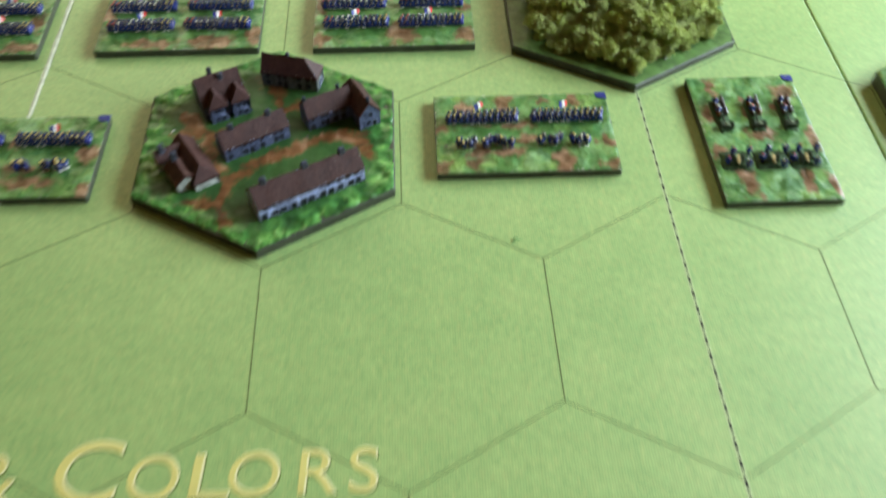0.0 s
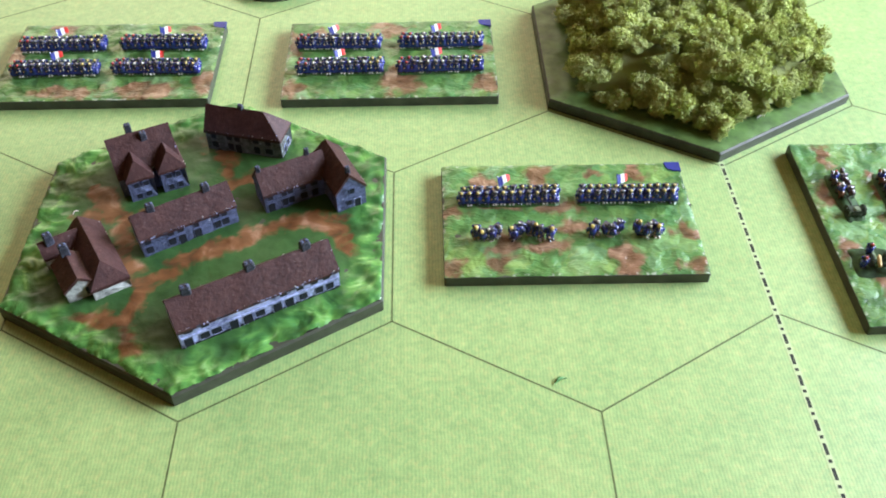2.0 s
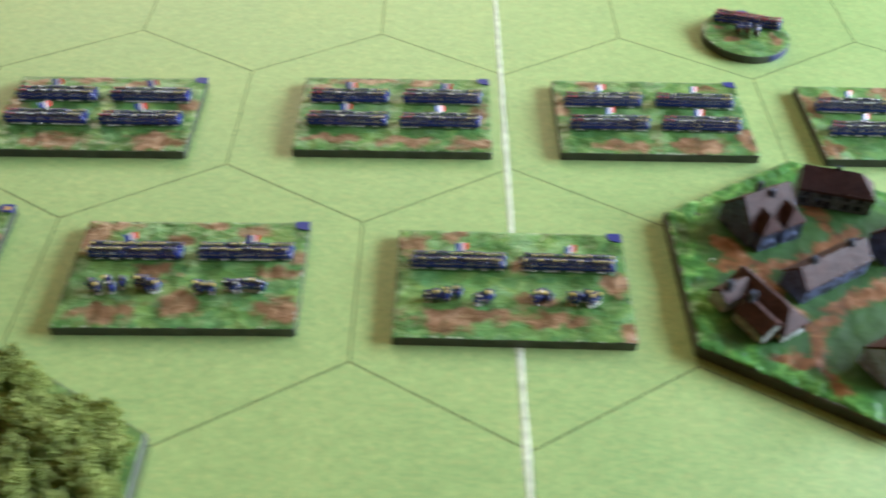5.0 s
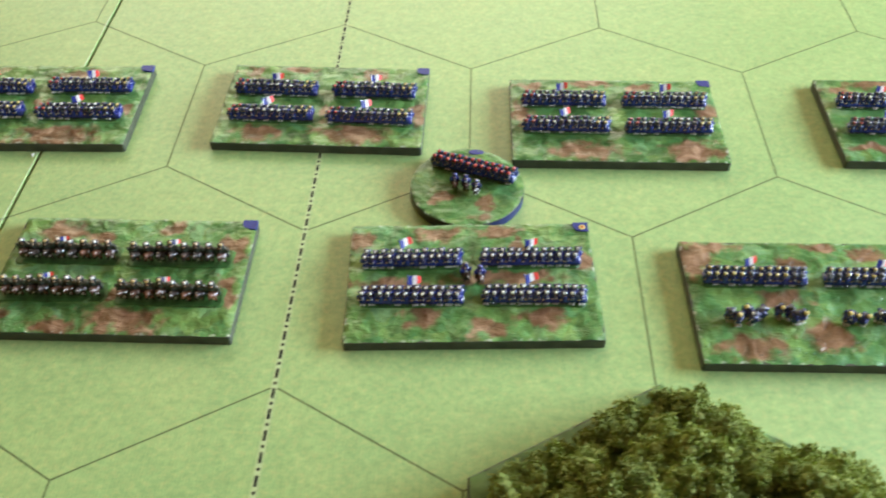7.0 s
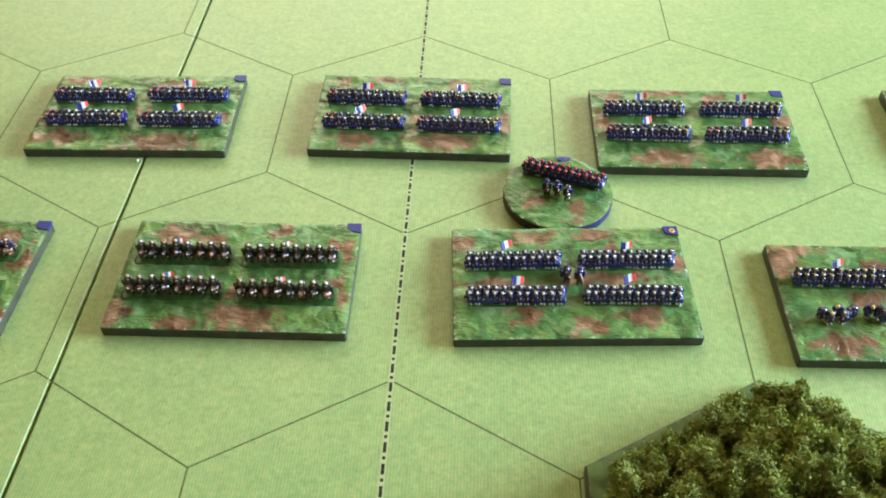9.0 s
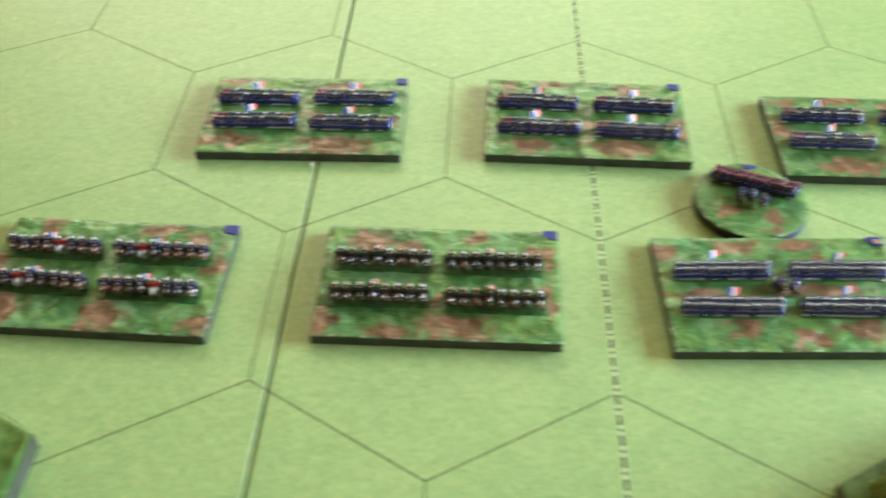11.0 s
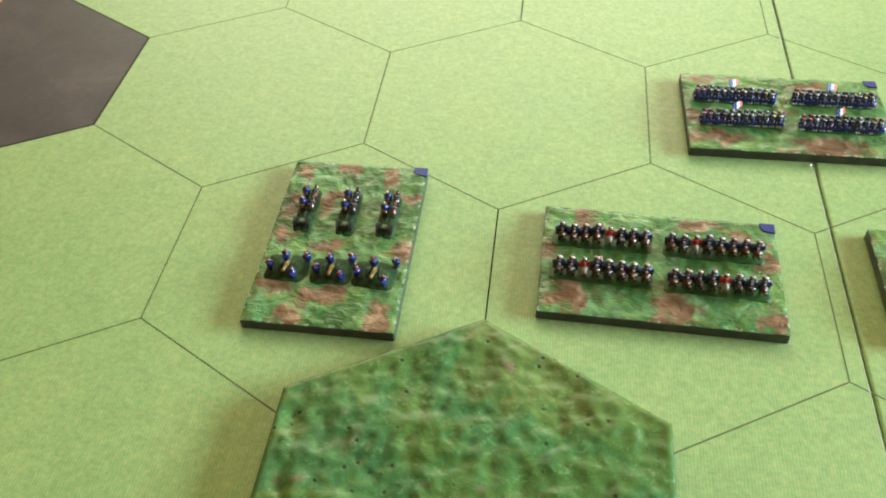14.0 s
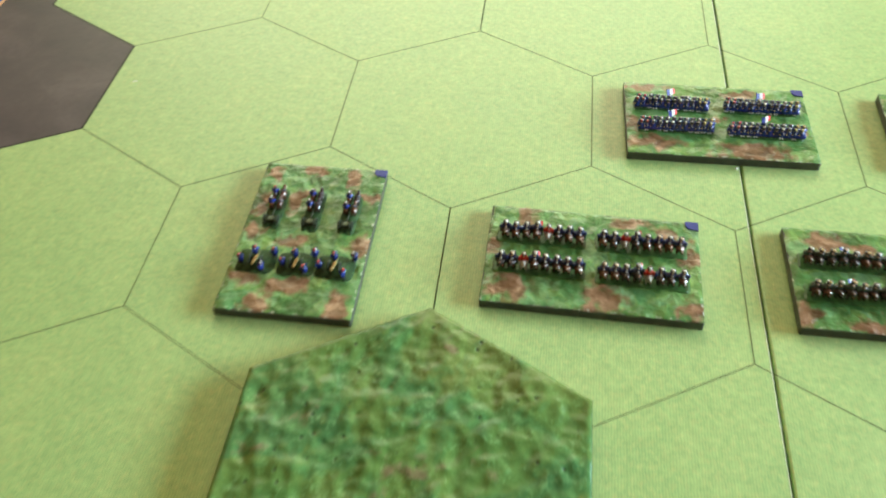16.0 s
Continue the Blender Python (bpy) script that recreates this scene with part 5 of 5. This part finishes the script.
s = Shape()
s.box((0, -3.2, 2.15), (23.6, 0.3, 0.28), PALE_WALL)
part("string_course", s, h)
eave(h, -12.0, 12.0, -3.34, 3.72, 3)
for cx in (-9.0, 0.2, 8.6):
    chimney(h, cx, 0.3, 6.1, 2.1, 1.6)
# middle house
h = house_thing("blue-grey toy house with brown roof and two chimneys", -3.1, -0.5, 29.5)
block(h, -7.6, 7.6, 5.2, 3.8, 6.7, GREY_WALL)
facade(h, -7.3, 7.3, -2.6, 3.8, 0, GREY_WALL, (2, 3), 6)
eave(h, -7.6, 7.6, -2.78, 3.5, 4)
for cx in (-4.5, 4.2):
    chimney(h, cx, 0.1, 5.6, 1.9, 1.4)
# house with a cross wing
h = house_thing("L-shaped blue-grey toy house with steep cross wing", 14.2, 7.9, 26.0)
block(h, -7.0, 4.0, 5.0, 4.1, 7.2, GREY_WALL)
facade(h, -6.7, 2.0, -2.5, 4.1, 0, GREY_WALL, (0,), 5)
eave(h, -7.0, 3.0, -2.68, 3.8, 5)
block(h, -5.6, 4.9, 5.0, 4.2, 7.2, GREY_WALL, mm(5.6, -2.0, 0, 90), hip1=0.9)
opening(h, "window", 5.2, -7.6, 1.4, 0.8, 0.8, 0, GREY_WALL)
opening(h, "door", 6.6, -7.6, 0.9, 0.9, 1.5, 0, PALE_WALL)
opening(h, "window", 5.8, -7.6, 3.6, 0.7, 0.8, 0, GREY_WALL)
for cx, cy, cz in ((-6.6, 0, 6.3), (1.6, 0.2, 6.6), (5.7, -6.7, 6.5)):
    chimney(h, cx, cy, cz, 1.5, 0.9)
# house with twin gabled bays
h = house_thing("toy house with two gabled bays and brown roof", -12.0, 13.3, 25.0)
block(h, -4.9, 5.1, 8.2, 4.4, 9.1, GREY_WALL, mm(0, -0.6, 0))
for bx in (-1.9, 3.3):
    block(h, -2.9, 3.4, 4.1, 4.6, 7.1, GREY_WALL, mm(bx, -3.6, 0, 90), hip0=1.5)
    for wx in (-0.75, 0.75):
        opening(h, "window", bx + wx, -6.5, 0.95, 0.75, 0.75, 0, GREY_WALL)
        opening(h, "window", bx + wx, -6.5, 3.2, 0.75, 0.7, 0, GREY_WALL)
chimney(h, -1.0, 0.2, 7.8, 2.4, 1.2)
chimney(h, 0.8, -1.4, 7.4, 1.7, 1.2)
# hipped house
h = house_thing("toy house with dirty stone walls and half-hipped roof", 4.3, 19.9, -14.0)
block(h, -6.6, 6.8, 5.0, 4.2, 7.7, STONE_WALL, hip1=3.6)
facade(h, -6.3, 5.6, -2.5, 4.0, 0, STONE_WALL, (2,), 5)
opening(h, "window", 6.8, 0.6, 1.4, 0.8, 0.9, 90, PALE_WALL)
opening(h, "door", 6.8, -0.9, 0.9, 0.8, 1.5, 90, PALE_WALL)
chimney(h, -0.6, 0.2, 7.1, 1.1, 1.0)
# corner farm with two gables
h = house_thing("toy farmhouse with two pale gables and brown roof", -16.2, -8.9, 31.0)
block(h, -6.4, 6.9, 5.4, 2.3, 4.9, LIME_WALL, mm(1.5, 0, 0, 90), hip0=2.6)
block(h, -4.6, 1.8, 4.6, 2.6, 4.4, LIME_WALL, mm(-2.3, -0.4, 0, 90))
block(h, -4.8, 1.0, 3.6, 2.8, 4.6, LIME_WALL, mm(-0.4, 4.9, 0, 0))
opening(h, "window", 4.25, -4.6, 1.4, 1.0, 1.1, 90, PALE_WALL)
opening(h, "window", -1.3, -5.0, 1.3, 0.9, 1.3, 0, LIME_WALL)
chimney(h, -3.6, 4.6, 3.9, 1.9, 1.4)
chimney(h, -2.3, 0.8, 4.2, 1.9, 1.4)


# ---- specks on the board, one of them a glint ----
def lint(x, y, turn, length, mat, label, z=0.02, wide=0.28):
    """A small curled scrap."""
    s = Shape()
    n = 7
    vs = []
    for i in range(n + 1):
        u = i / n
        w = wide * math.sin(math.pi * min(1, u * 1.05)) + 0.04
        px, py, pz = length * (u - 0.5), wide * 1.25 * math.sin(3.4 * u), 0.12 + 0.25 * math.sin(math.pi * u)
        vs += [(px, py - w, pz), (px, py, pz + 0.1), (px, py + w, pz), (px, py, pz - 0.08)]
    fs = []
    for i in range(n):
        for k in range(4):
            fs.append((4 * i + k, 4 * i + 4 + k, 4 * i + 4 + (k + 1) % 4, 4 * i + (k + 1) % 4))
    s.add(vs, fs + [(3, 2, 1, 0), (4 * n, 4 * n + 1, 4 * n + 2, 4 * n + 3)], mat)
    ob = new("scrap", s.mesh("scrap", True))
    ob.matrix_basis = mm(x, y, z, turn)
    tagged(ob, label, "scrap")


lint(390.6, -27.6, 32, 2.0, SCRAP_GREEN, "tiny curled green scrap lying on the board")
lint(-50.7, 50.6, 10, 1.2, WHITE, "tiny white fleck lying on the board", 0.02, 0.12)
lint(416.1, 6.6, 60, 0.6, GUTTER, "tiny dark crumb lying on the board")
lint(87.1, 35.0, 80, 0.9, WHITE, "tiny pale fleck beside the fold")
lint(316.8, 5.3, 38, 1.0, WHITE, "thin white sliver lying on the village turf", 2.42, 0.1)
lint(324.9, -2.8, 70, 0.9, GUTTER, "tiny dark crumb on the village lane", 2.3)
# White sliver added in place of a glint on the glossy tile top.
lint(432.8, 26.9, 25, 1.8, WHITE, "white glint on the forest tile, added as a small fleck", 2.1, 0.16)
